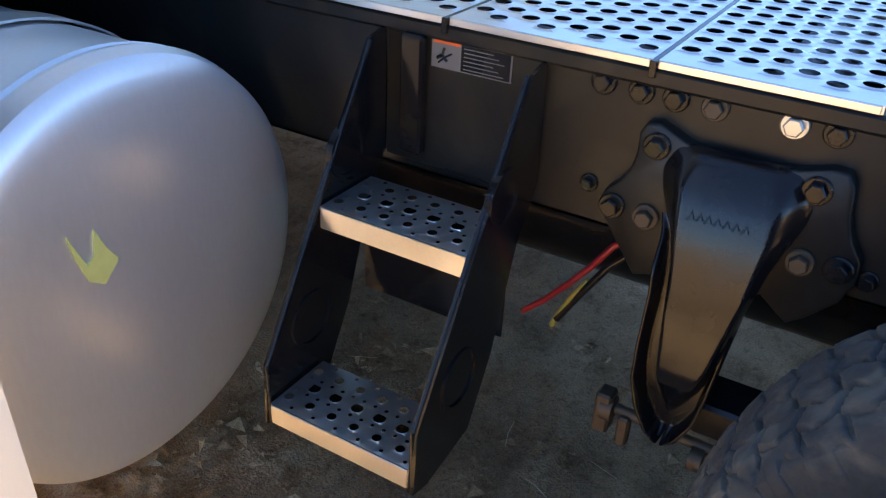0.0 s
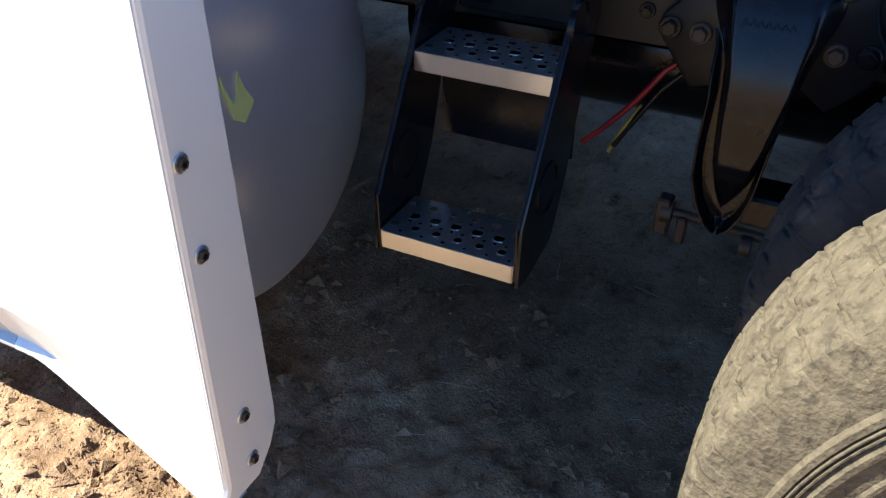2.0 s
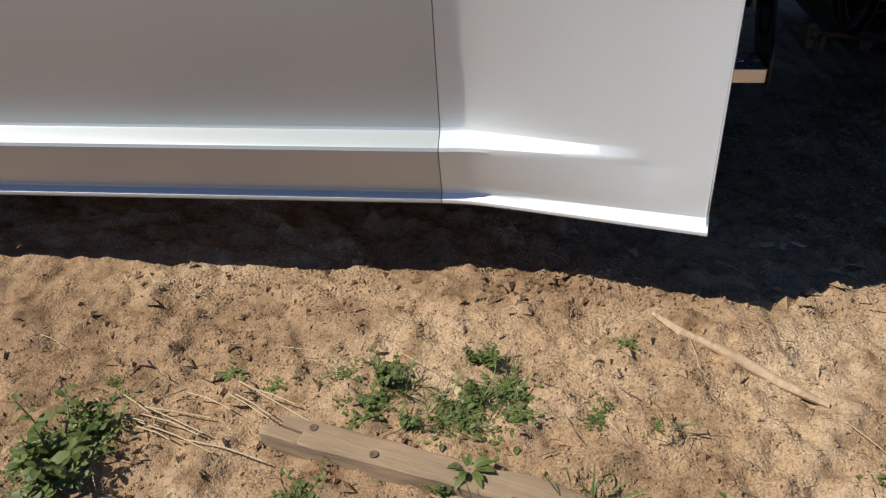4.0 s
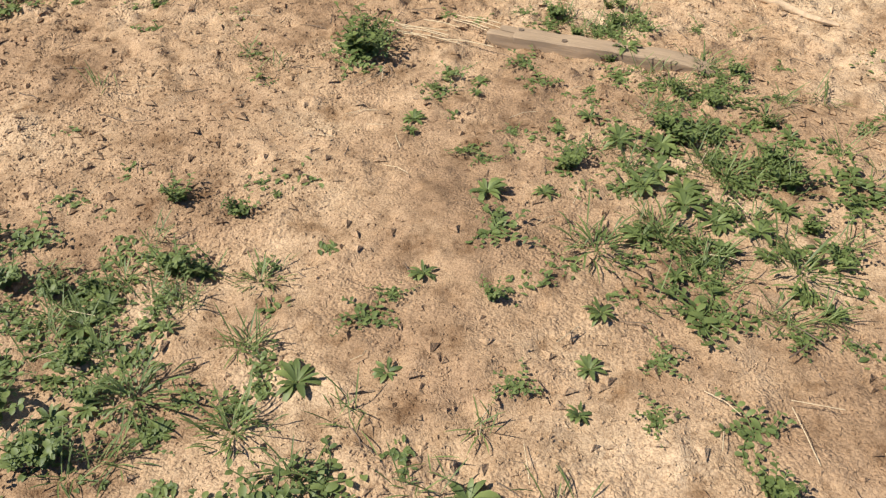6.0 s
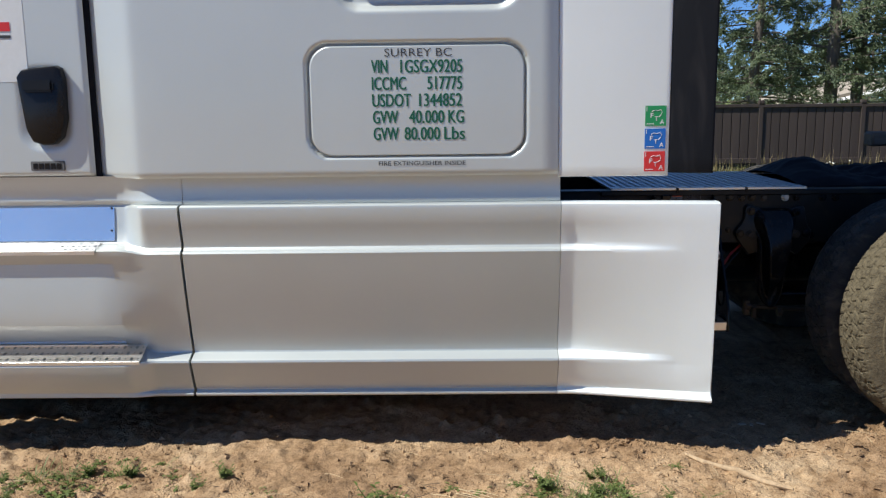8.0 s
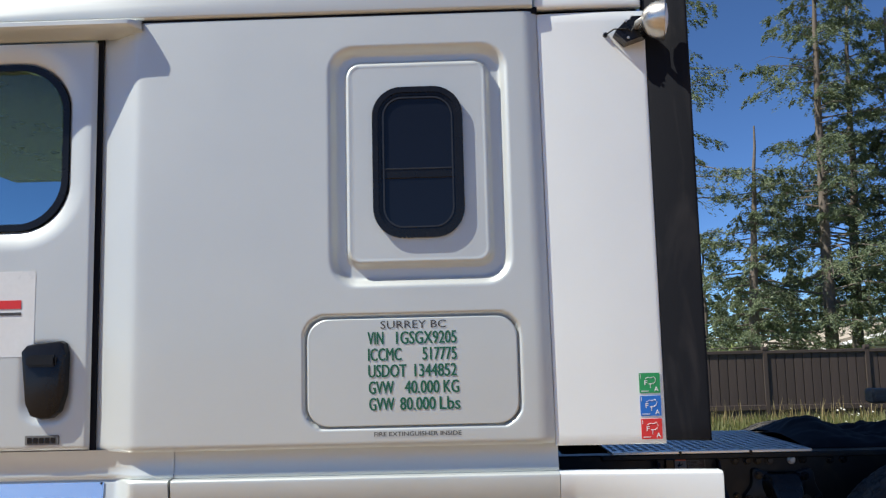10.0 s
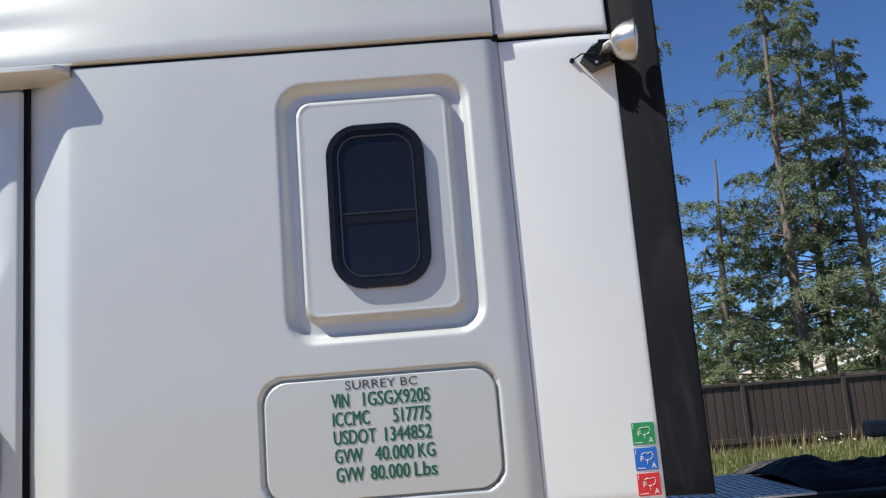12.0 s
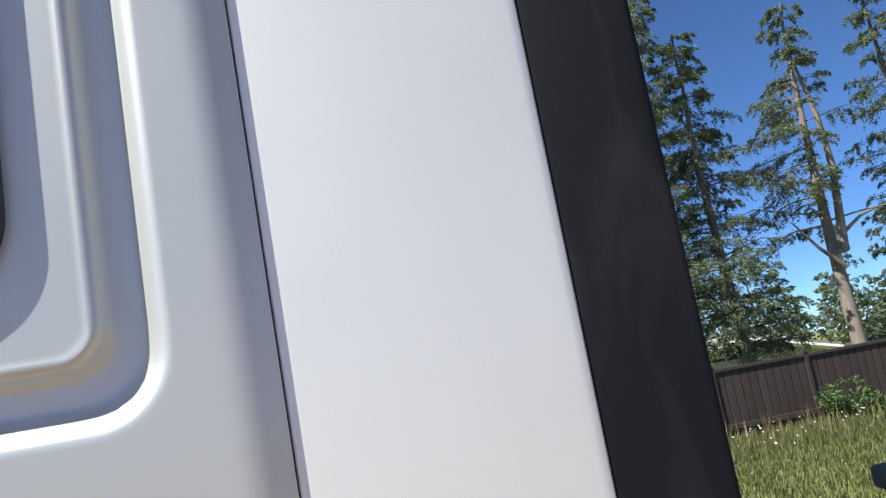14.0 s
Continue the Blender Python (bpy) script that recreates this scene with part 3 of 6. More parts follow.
# sleeper and cab body behind the panels
bm = bmesh.new()
box(bm, -1.60, -0.02, 0.055, 2.43, 1.02, 2.80, 0.01)
box(bm, -1.738, -1.602, 0.105, 2.42, 1.085, 2.79, 0.01)
part("sleeper_body", bm, SILVER, truck)
bm = bmesh.new()
for x0, x1, y0, y1, z0, z1 in ((-3.3, -1.75, 0.12, 2.36, 1.0, 1.08), (-3.3, -1.75, 0.12, 2.36, 2.64, 2.72), (-1.80, -1.75, 0.12, 2.36, 1.08, 2.64), (-3.3, -1.80, 2.32, 2.36, 1.08, 1.93), (-3.3, -1.80, 0.10, 0.14, 1.08, 1.93), (-1.95, -1.80, 2.32, 2.36, 1.93, 2.64)):
    box(bm, x0, x1, y0, y1, z0, z1)
part("cab_body", bm, PLASTIC, truck)
bm = bmesh.new()
box(bm, -2.55, -2.40, 1.55, 2.05, 1.4, 2.28, 0.05)
box(bm, -2.95, -2.45, 1.55, 2.05, 1.3, 1.48, 0.05)
part("passenger_seat", bm, PLASTIC, truck)
bm = bmesh.new()
box(bm, -0.02, 0.40, 0.060, 0.085, 1.10, 3.6)
part("extender_back", bm, RUBBER, truck)
part("gap_filler", box(bmesh.new(), -1.764, -1.738, 0.075, 0.13, 1.09, 2.74), RUBBER, truck, "black seal beside the door")

# cab door
DY = 0.052


def cab_door():
    xs = np.linspace(-3.0, -1.756, 130)
    zs = np.linspace(1.112, 2.715, 170)
    X, Z = np.meshgrid(xs, zs, indexing="ij")
    e = np.minimum(X.max() - X, Z - 1.112)
    k = np.clip(1 - e / 0.015, 0, 1)
    y = DY + 0.015 * (1 - np.sqrt(np.maximum(1 - k * k, 0)))
    d = rr_distance(X, Z, -3.2, -1.862, 1.955, 2.64, 0.20)
    y += 0.018 * np.clip(1 - d / 0.075, 0, 1) ** 1.5
    y += 0.03 * np.clip(-d / 0.01, 0, 1)
    h = rr_distance(X, Z, -2.03, -1.82, 1.21, 1.53, 0.08)
    y += 0.016 * np.clip(-h / 0.05, 0, 1)
    v, f = sheet(xs, zs, y)
    nz = len(zs)
    f = [q for q in f if d[q[0] // nz, q[0] % nz] > -0.03]
    return raw_part("cab_door", v, f, SILVER, truck, True, "silver cab door with a black pull handle")


door = cab_door()
part("door_window_seal", ring_slab(bmesh.new(), rounded(-3.2, -1.866, 1.960, 2.636, 0.20, 10), rounded(-3.18, -1.892, 1.986, 2.61, 0.18, 10), DY + 0.012, DY + 0.06), PLASTIC, door)
part("door_window_pane", slab(bmesh.new(), rounded(-3.19, -1.88, 1.975, 2.62, 0.19, 10), DY + 0.036, DY + 0.040), CABGLASS, door, "dark side window reflecting the sky")
bm = bmesh.new()
slab(bm, [(-2.010, 1.49), (-1.992, 1.512), (-1.95, 1.522), (-1.86, 1.528), (-1.842, 1.518), (-1.834, 1.48), (-1.838, 1.33), (-1.86, 1.262), (-1.89, 1.236), (-1.93, 1.232), (-1.968, 1.245), (-1.99, 1.29)], 0.020, 0.075, 0.014)
part("door_handle", bm, PLASTIC, door, "black plastic door handle", 40)
part("handle_lever", box(bmesh.new(), -1.985, -1.868, 0.006, 0.028, 1.43, 1.475, 0.009, seg=2), PLASTIC, door, "", 40)
bm = bmesh.new()
slab(bm, rounded(-1.996, -1.866, 1.136, 1.172, 0.004, 3), DY - 0.006, DY + 0.004, 0.002)
badge = part("badge_plate", bm, FADED, door, "small chrome maker's plate")
for i in range(5):
    part("print", box(bmesh.new(), -1.985 + i * 0.0225, -1.985 + i * 0.0225 + 0.017, DY - 0.008, DY - 0.005, 1.143, 1.164), PLASTIC, door)
part("door_sticker", slab(bmesh.new(), rounded(-2.45, -1.975, 1.47, 1.80, 0.012, 4), DY - 0.0012, DY + 0.004), STICKER, door, "peeling pale translucent sticker")
bm = bmesh.new()
box(bm, -2.32, -2.028, DY - 0.003, DY - 0.0015, 1.655, 1.688)
part("print", bm, STK_R, door)
bm = bmesh.new()
box(bm, -2.32, -2.028, DY - 0.003, DY - 0.0015, 1.630, 1.641)
part("print", bm, DARKINK, door)


# cove under sleeper and cab, running back over the boarding steps
def cove(x0, x1):
    thin = [(0.036, 1.118), (0.042, 1.100), (0.046, 1.080), (0.046, 1.060), (0.044, 1.040), (0.040, 1.020), (0.034, 1.006), (0.070, 0.98)]
    deep = [(0.062, 1.111), (0.066, 1.098), (0.074, 1.078), (0.080, 1.058), (0.083, 1.038), (0.083, 1.020), (0.080, 1.006), (0.110, 0.98)]
    st = []
    for x in np.linspace(x0, x1, 40):
        k = smoothstep(-1.56, -1.66, x)
        st.append([(x, a[0] + (b[0] - a[0]) * k, a[1] + (b[1] - a[1]) * k) for a, b in zip(thin, deep)])
    return loft(st)


for a, b in ((-1.4205, 0.02), (-3.0, -1.4225)):
    v, f = cove(a, b)
    raw_part("sill_cove", v, f, SILVER, truck, True, "curved silver sill under the cab")

# side skirts, lofted along the truck
A = [(0.070, 1.000), (0.010, 1.003), (-0.004, 1.001), (-0.010, 0.996), (-0.012, 0.985), (0.000, 0.92), (0.018, 0.850), (0.018, 0.838), (0.012, 0.829), (0.000, 0.823), (-0.004, 0.816), (-0.002, 0.806),
     (0.006, 0.76), (0.022, 0.68), (0.040, 0.60), (0.057, 0.53), (0.072, 0.47), (0.083, 0.425), (0.086, 0.408), (0.084, 0.402), (0.042, 0.386), (0.036, 0.382), (0.034, 0.374), (0.038, 0.362),
     (0.060, 0.31), (0.080, 0.262), (0.088, 0.250), (0.088, 0.246), (0.080, 0.240), (0.075, 0.234), (0.075, 0.228), (0.080, 0.222), (0.120, 0.223)]
LIP = [(-0.041, 0.31), (-0.039, 0.276), (-0.040, 0.264), (-0.050, 0.252), (-0.058, 0.244), (-0.061, 0.239), (-0.060, 0.232), (-0.054, 0.228), (0.0, 0.228)]
C = [(0.110, 1.002), (0.096, 1.000), (0.090, 0.998), (0.086, 0.992), (0.084, 0.984), (0.073, 0.92), (0.060, 0.856), (0.056, 0.851), (0.050, 0.850), (-0.006, 0.838), (-0.014, 0.832), (-0.012, 0.806),
     (0.004, 0.78), (0.002, 0.70), (-0.010, 0.60), (-0.006, 0.54), (0.040, 0.485), (0.100, 0.440), (0.102, 0.430), (0.092, 0.424), (0.004, 0.388), (-0.004, 0.383), (-0.008, 0.373), (-0.004, 0.350),
     (0.008, 0.31), (0.032, 0.268), (0.042, 0.252), (0.047, 0.246), (0.047, 0.240), (0.047, 0.234), (0.047, 0.229), (0.052, 0.226), (0.10, 0.226)]


def skirt(name, xs, shape, label, lean=0.0, mat=SILVER):
    st = []
    for x in xs:
        prof = shape(x)
        tilt = lean(x) if callable(lean) else lean
        st.append([(x - tilt * (1.0 - z), y, z) for y, z in prof])
    v, f = loft(st)
    n = len(st[0])
    last = (len(st) - 1) * n
    base = len(v)
    for off in (0, last):
        start = len(v)
        v += [(v[off + j][0], v[off + j][1] + 0.03, v[off + j][2]) for j in range(n)]
        f += [(off + j, off + j + 1, start + j + 1, start + j) for j in range(n - 1)]
    return raw_part(name, v, f, mat, truck, 28, label)


skirt("side_skirt", np.linspace(-1.418, 0.0175, 30), lambda x: A, "silver aero skirt with two moulded ledges", lambda x: 0.012 * smoothstep(0.0, -1.4, x) - 0.004 * smoothstep(-0.4, 0.0, x))


def rear_shape(x):
    """Follows the side skirt past the joint, then bends outward into a flat panel that swallows the ledges."""
    u = (x - 0.075) / 0.527
    k = 0.5 * (u + math.sqrt(u * u + 0.0028)) / 1.0007
    bend_in = 0.0065 * min(1.0, (x - 0.0195) / 0.05) * max(0.0, 1 - 1.5 * k)
    fade = max(0.0, 1 - max(0.0, x - 0.075) / 0.395)
    out = []
    for i, (y, z) in enumerate(A):
        if i >= 24:
            ly, lz = LIP[i - 24]
            out.append((y + (ly - y) * k, z + (lz - z) * k ** 0.7))
        elif i < 5:
            out.append((y - 0.030 * k, z - 0.003 * k))
        else:
            mean = 0.002 if z > 0.80 else 0.002 + 0.084 * (0.80 - z) / 0.39
            out.append((mean + (-0.042 - mean) * k + (y - mean) * fade + bend_in, z))
    return out


rear = skirt("rear_skirt", np.concatenate([np.linspace(0.0195, 0.13, 18), np.linspace(0.14, 0.585, 36), [0.594, 0.599, 0.602]]), rear_shape, "silver skirt end panel flaring towards the wheel", lambda x: -0.004 + 0.014 * smoothstep(0.1, 0.6, x), SUNSILVER)


def front_shape(x):
    """Crisp edges at the step openings, a slow swell in the panel between them."""
    crisp, slow = smoothstep(-1.560, -1.665, x), smoothstep(-1.45, -1.76, x)
    out = []
    for a, b in zip(A, C):
        w = smoothstep(0.83, 0.76, a[1]) * smoothstep(0.46, 0.56, a[1])
        k = slow * w + crisp * (1 - w)
        out.append((a[0] + (b[0] - a[0]) * k, a[1] + (b[1] - a[1]) * k))
    return out


skirt("front_skirt", np.linspace(-3.0, -1.428, 130), front_shape, "silver skirt with two moulded boarding steps", 0.013)

# bright kick plates and perforated treads of the boarding steps
for z0, y0, z1, y1, nm in ((0.862, 0.061, 0.990, 0.085, "kick_plate"), (0.438, 0.100, 0.474, 0.073, "kick_plate")):
    bm = bmesh.new()
    q = [(-2.9, y0 - 0.004, z0), (-1.700, y0 - 0.004, z0), (-1.702, y1 - 0.004, z1), (-2.9, y1 - 0.004, z1)]
    vs = [bm.verts.new(p) for p in q] + [bm.verts.new((p[0], p[1] + 0.003, p[2] - 0.003)) for p in q]
    for fc in ((0, 1, 2, 3), (7, 6, 5, 4), (0, 4, 5, 1), (1, 5, 6, 2), (2, 6, 7, 3), (3, 7, 4, 0)):
        bm.faces.new([vs[i] for i in fc])
    part(nm, bm, KICK, truck, "polished aluminium plate in the boarding step")


def step_tread(y0, z0, y1, z1, x1, drop, r):
    """A punched strip sloping from its back edge to a turned-down lip."""
    bm = bmesh.new()
    nx, ny = 40, 3
    cw = (x1 + 2.6) / nx
    for i in range(nx):
        for j in range(ny):
            xa = -2.6 + i * cw
            rr = r if (i + j) % 2 == 0 else r * 0.5

            def at(u, w):
                k = (j + w) / ny
                return bm.verts.new((xa + u * cw, y0 + (y1 - y0) * k, z0 + (z1 - z0) * k))
            ring = [at(0.5 + rr * math.cos(k), 0.5 + rr * math.sin(k)) for k in (math.pi * (2 * q - 5) / 8 for q in range(8))]
            sq = [at(0, 0), at(1, 0), at(1, 1), at(0, 1)]
            for c in range(4):
                a, b2, c2 = ring[(2 * c) % 8], ring[(2 * c + 1) % 8], ring[(2 * c + 2) % 8]
                bm.faces.new((sq[c], b2, a))
                bm.faces.new((sq[c], sq[(c + 1) % 4], c2, b2))
    box(bm, -2.6, x1, y0 - 0.003, y0, z0 - drop, z0 + 0.001, 0.001)
    part("step_tread", bm, TREAD, truck, "perforated aluminium boarding step")


step_tread(-0.006, 0.393, 0.094, 0.434, -1.615, 0.014, 0.27)
step_tread(-0.022, 0.836, 0.055, 0.858, -1.750, 0.016, 0.30)
for z in (0.985, 0.90):
    bm = bmesh.new()
    y = 0.057 + (z - 0.862) / 0.128 * 0.024
    lathe(bm, [(-0.004, 0.0), (-0.004, 0.003), (0.0, 0.005), (0.003, 0.005)], (-1.712, y, z), "Y", 10)
    part("rivet", bm, PLASTIC, truck)

# turned-in flange with bolts at the skirt's end
st = []
for z in np.linspace(0.240, 0.992, 24):
    y = -0.042 if z > 0.27 else -0.042 - 0.5 * (0.27 - z)
    x = 0.602 - 0.010 * (1.0 - z)
    w = 0.095 + 0.040 * (1 - z) if z > 0.31 else 0.085 + 0.037 * (z - 0.24) / 0.07
    st.append([(x - 0.004, y + 0.000, z), (x + 0.002, y + 0.004, z), (x + 0.004, y + 0.010, z), (x + 0.004, y + w, z), (x - 0.004, y + w, z)])
v, f = loft(st)
flange = raw_part("skirt_flange", v, f, SUNSILVER, truck, False, "turned-in silver edge with four bolts")
for z, y in ((0.794, -0.019), (0.667, -0.012), (0.377, 0.013), (0.285, 0.018)):
    x = 0.606 - 0.010 * (1.0 - z)
    bm = bmesh.new()
    lathe(bm, [(-0.002, 0.0125), (0.0015, 0.0125), (0.0025, 0.011), (0.0025, 0.007)], (x, y, z), "X", 20)
    washer = part("washer", bm, GALV, flange, "", 30)
    bm = bmesh.new()
    lathe(bm, [(0.002, 0.0085), (0.006, 0.0082), (0.0075, 0.007), (0.0075, 0.0045), (0.002, 0.0040), (0.002, 0.0)], (x, y, z), "X", 6)
    part("bolt_head", bm, RUST, washer, "", 30)


# ---- chassis ----
def bolt(bm, x, y, z, r=0.016, out=0.012, turn=0.3, washer=True):
    """A hexagon bolt head with washer, facing the viewer."""
    if washer:
        lathe(bm, [(0.004, r * 1.45), (-0.004, r * 1.45), (-0.006, r * 1.3), (-0.006, r * 0.8)], (x, y, z), "Y", 20)
    lathe(bm, [(-0.004, r), (-out + 0.002, r), (-out, r * 0.85), (-out, 0.0)], (x, y, z), "Y", 6, turn)


RAIL_Y = 0.815
for side, yy, s in (("near", RAIL_Y, 1), ("far", 2.48 - RAIL_Y, -1)):
    bm = bmesh.new()
    box(bm, -3.0, 4.2, min(yy, yy + s * 0.008), max(yy, yy + s * 0.008), 0.700, 0.955, 0.002)
    box(bm, -3.0, 4.2, min(yy, yy + s * 0.085), max(yy, yy + s * 0.085), 0.947, 0.955, 0.002)
    box(bm, -3.0, 4.2, min(yy, yy + s * 0.085), max(yy, yy + s * 0.085), 0.700, 0.708, 0.002)
    rail = part("frame_rail", bm, CHASSIS, truck, "black painted steel frame rail")
    if side == "near":
        near_rail = rail
for i, (x, z) in enumerate([(0.908, 0.920), (0.963, 0.918), (1.011, 0.918), (1.064, 0.917), (1.165, 0.918), (1.217, 0.919), (0.907, 0.764), (1.30, 0.735), (1.34, 0.916), (1.40, 0.916)]):
    bm = bmesh.new()
    bolt(bm, x, RAIL_Y, z, 0.0130 if i not in (6, 7) else 0.010, 0.017, 0.2 + i)
    part("rail_bolt", bm, GALV if i == 4 else RUST if i == 3 else BLACKPAINT, near_rail, "", 30)
for x in (-2.2, -1.0, 0.1, 1.15, 2.6, 3.9):
    part("crossmember", box(bmesh.new(), x - 0.06, x + 0.06, RAIL_Y + 0.01, 2.48 - RAIL_Y - 0.01, 0.73, 0.93, 0.01), BLACKPAINT, truck)

# angle strip under the deck plates
part("deck_bearer", box(bmesh.new(), 0.30, 2.2, 0.798, 0.83, 0.930, 0.9565, 0.005), CHASSIS, truck, "black bearer under the deck plates")


def perforated(bm, x0, x1, y0, y1, cells, zt, thick=0.003, lip=0.0, ring=14):
    """A plate at height zt with round holes; cells[i][j] is the hole's radius in that cell of the grid, or 0."""
    nx, ny = len(cells), len(cells[0])
    cw, ch = (x1 - x0) / nx, (y1 - y0) / ny
    grid = [[bm.verts.new((x0 + i * cw, y0 + j * ch, zt)) for j in range(ny + 1)] for i in range(nx + 1)]
    for i in range(nx):
        for j in range(ny):
            a, b, c, d = grid[i][j], grid[i + 1][j], grid[i + 1][j + 1], grid[i][j + 1]
            r = cells[i][j]
            if not r:
                bm.faces.new((a, b, c, d))
                continue
            cx, cy = x0 + (i + 0.5) * cw, y0 + (j + 0.5) * ch
            seg = 12
            hole = [(bm.verts.new((cx + r * math.cos(k), cy + r * math.sin(k), zt + lip)),)
                    for k in (2 * math.pi * (q - 4.5) / seg for q in range(seg))]
            corner = {0: a, 3: b, 6: c, 9: d}
            order = [a, b, c, d]
            for q in range(seg):
                h, hn = hole[q], hole[(q + 1) % seg]
                side = (q // 3) % 4
                p, pn = order[side], order[(side + 1) % 4]
                if q % 3 == 2:
                    bm.faces.new((p, pn, hn[0], h[0]))
                else:
                    bm.faces.new((p, hn[0], h[0]))
    return bm


def skirt_edges(bm, x0, x1, y0, y1, zt, depth, sides="fblr", t=0.003):
    if "f" in sides:
        box(bm, x0, x1, y0 - t, y0, zt - depth, zt, 0.001)
    if "b" in sides:
        box(bm, x0, x1, y1, y1 + t, zt - depth, zt, 0.001)
    if "l" in sides:
        box(bm, x0 - t, x0, y0, y1, zt - depth, zt)
    if "r" in sides:
        box(bm, x1, x1 + t, y0, y1, zt - depth, zt)


# deck plates over the frame
DECK_Z = 0.968
for x0, x1 in ((0.350, 0.652), (0.664, 0.972), (0.984, 1.255)):
    bm = bmesh.new()
    nx, ny = 8 if x1 - x0 > 0.28 else 7, 30
    cells = [[0.0] * ny for _ in range(nx)]
    for i in range(nx):
        for j in range(ny):
            if (i + j) % 2 == 0 and 0 < j < ny - 1:
                cells[i][j] = 0.0138
    perforated(bm, x0, x1, 0.800, 1.675, cells, DECK_Z, 0.004, 0.002)
    skirt_edges(bm, x0, x1, 0.800, 1.675, DECK_Z, 0.011)
    plate = part("deck_plate", bm, TREAD, truck, "perforated aluminium deck plate", 30)
for x in (0.658, 0.978):
    part("deck_clip", box(bmesh.new(), x - 0.005, x + 0.005, 0.792, 1.67, 0.945, 0.968, 0.001), BLACKPAINT, truck)

# round fuel tank, seen end on
TC, TR = (0.434, 0.599), 0.338
bm = bmesh.new()
prof = [(-1.75, TR - 0.004), (-0.034, TR - 0.004), (-0.031, TR + 0.002), (-0.022, TR + 0.003), (-0.018, TR - 0.003), (-0.012, TR - 0.003), (-0.008, TR + 0.003), (0.002, TR + 0.004), (0.010, TR + 0.001), (0.026, TR - 0.004), (0.036, TR - 0.016), (0.042, TR - 0.034), (0.046, TR - 0.06), (0.052, TR - 0.13), (0.055, TR - 0.22), (0.056, 0.0)]
lathe(bm, prof, (0.335, TC[0], TC[1]), "X", 96)
tank = part("fuel_tank", bm, TANK, truck, "large round brushed aluminium fuel tank", 25)
for x in (0.10, -1.1):
    bm = bmesh.new()
    lathe(bm, [(-0.03, TR + 0.001), (-0.03, TR + 0.005), (0.03, TR + 0.005), (0.03, TR + 0.001)], (x, TC[0], TC[1]), "X", 64)
    part("tank_strap", bm, GALV, tank, "", 30)
bm = bmesh.new()
slab_pts = [(0.300, 0.735), (0.306, 0.700), (0.322, 0.655), (0.345, 0.640), (0.374, 0.668), (0.356, 0.695), (0.342, 0.728), (0.336, 0.690), (0.324, 0.680), (0.314, 0.70)]
vs = [bm.verts.new((0.3925, y, z)) for y, z in slab_pts]
bm.faces.new(vs)
made = bmesh.ops.extrude_face_region(bm, geom=bm.faces[:])
bmesh.ops.translate(bm, verts=[g for g in made["geom"] if isinstance(g, bmesh.types.BMVert)], vec=(-0.003, 0, 0))
part("paint_mark", bm, YELLOW, tank, "torn scrap of yellow-green tape")

# deck ladder: two plates and two perforated treads
LAD = [(0.805, 0.935), (0.760, 0.925), (0.690, 0.815), (0.487, 0.474), (0.482, 0.360), (0.520, 0.352), (0.640, 0.372), (0.700, 0.480), (0.760, 0.66), (0.812, 0.74)]
for x, s in ((0.545, 1), (0.822, -1)):
    bm = bmesh.new()
    a = [bm.verts.new((x - 0.003, y, z)) for y, z in LAD]
    b = [bm.verts.new((x + 0.003, y, z)) for y, z in LAD]
    n = len(LAD)
    bm.faces.new(a)
    bm.faces.new(b[::-1])
    for j in range(n):
        bm.faces.new((a[j], b[j], b[(j + 1) % n], a[(j + 1) % n]))
    tube(bm, [(x + s * 0.005, 0.758, 0.922), (x + s * 0.005, 0.690, 0.812), (x + s * 0.005, 0.488, 0.474), (x + s * 0.005, 0.484, 0.364)], 0.0042, 8)
    for yc, zc, rr in ((0.70, 0.76, 0.045), (0.60, 0.50, 0.05)):
        lathe(bm, [(-0.006, rr), (0.006, rr), (0.006, rr - 0.006), (-0.006, rr - 0.006)], (x, yc, zc), "X", 28)
    sp = part("ladder_side", bm, BLACKPAINT, truck, "black steel side plate of the deck ladder", 30)
for y0, y1, zt in ((0.622, 0.757, 0.696), (0.485, 0.618, 0.403)):
    bm = bmesh.new()
    cells = [[0.0] * 7 for _ in range(12)]
    for i in range(12):
        for j in range(7):
            if j == 3 and i % 2 == 1:
                cells[i][j] = 0.0104
            elif j in (1, 5) and i % 2 == 0:
                cells[i][j] = 0.0078
            elif (j in (0, 6) and i % 2 == 1) or (j in (2, 4)):
                cells[i][j] = 0.0034
    perforated(bm, 0.556, 0.812, y0, y1, cells, zt, 0.003, 0.0012)
    skirt_edges(bm, 0.556, 0.812, y0, y1, zt, 0.036, "flr")
    part("ladder_tread", bm, TREAD, truck, "perforated aluminium ladder tread", 30)
    # black plate added below the holes so that they look shaded
    part("tread_bearer", box(bmesh.new(), 0.550, 0.818, y0 + 0.004, y1 - 0.004, zt - 0.036, zt - 0.031), BLACKPAINT, truck)
part("ladder_back", box(bmesh.new(), 0.548, 0.819, 0.806, 0.812, 0.72, 0.94, 0.002), CHASSIS, truck, "black back plate of the ladder")
part("ladder_brace", box(bmesh.new(), 0.585, 0.625, 0.785, 0.806, 0.74, 0.935, 0.004), BLACKPAINT, truck)
part("ladder_lower_panel", box(bmesh.new(), 0.548, 0.819, 0.745, 0.751, 0.485, 0.66, 0.002), BLACKPAINT, truck)
bm = bmesh.new()
box(bm, 0.632, 0.769, 0.8035, 0.8055, 0.888, 0.939, 0.0)
warn = part("warning_label", bm, FADED, truck, "small black warning label with a pictogram")
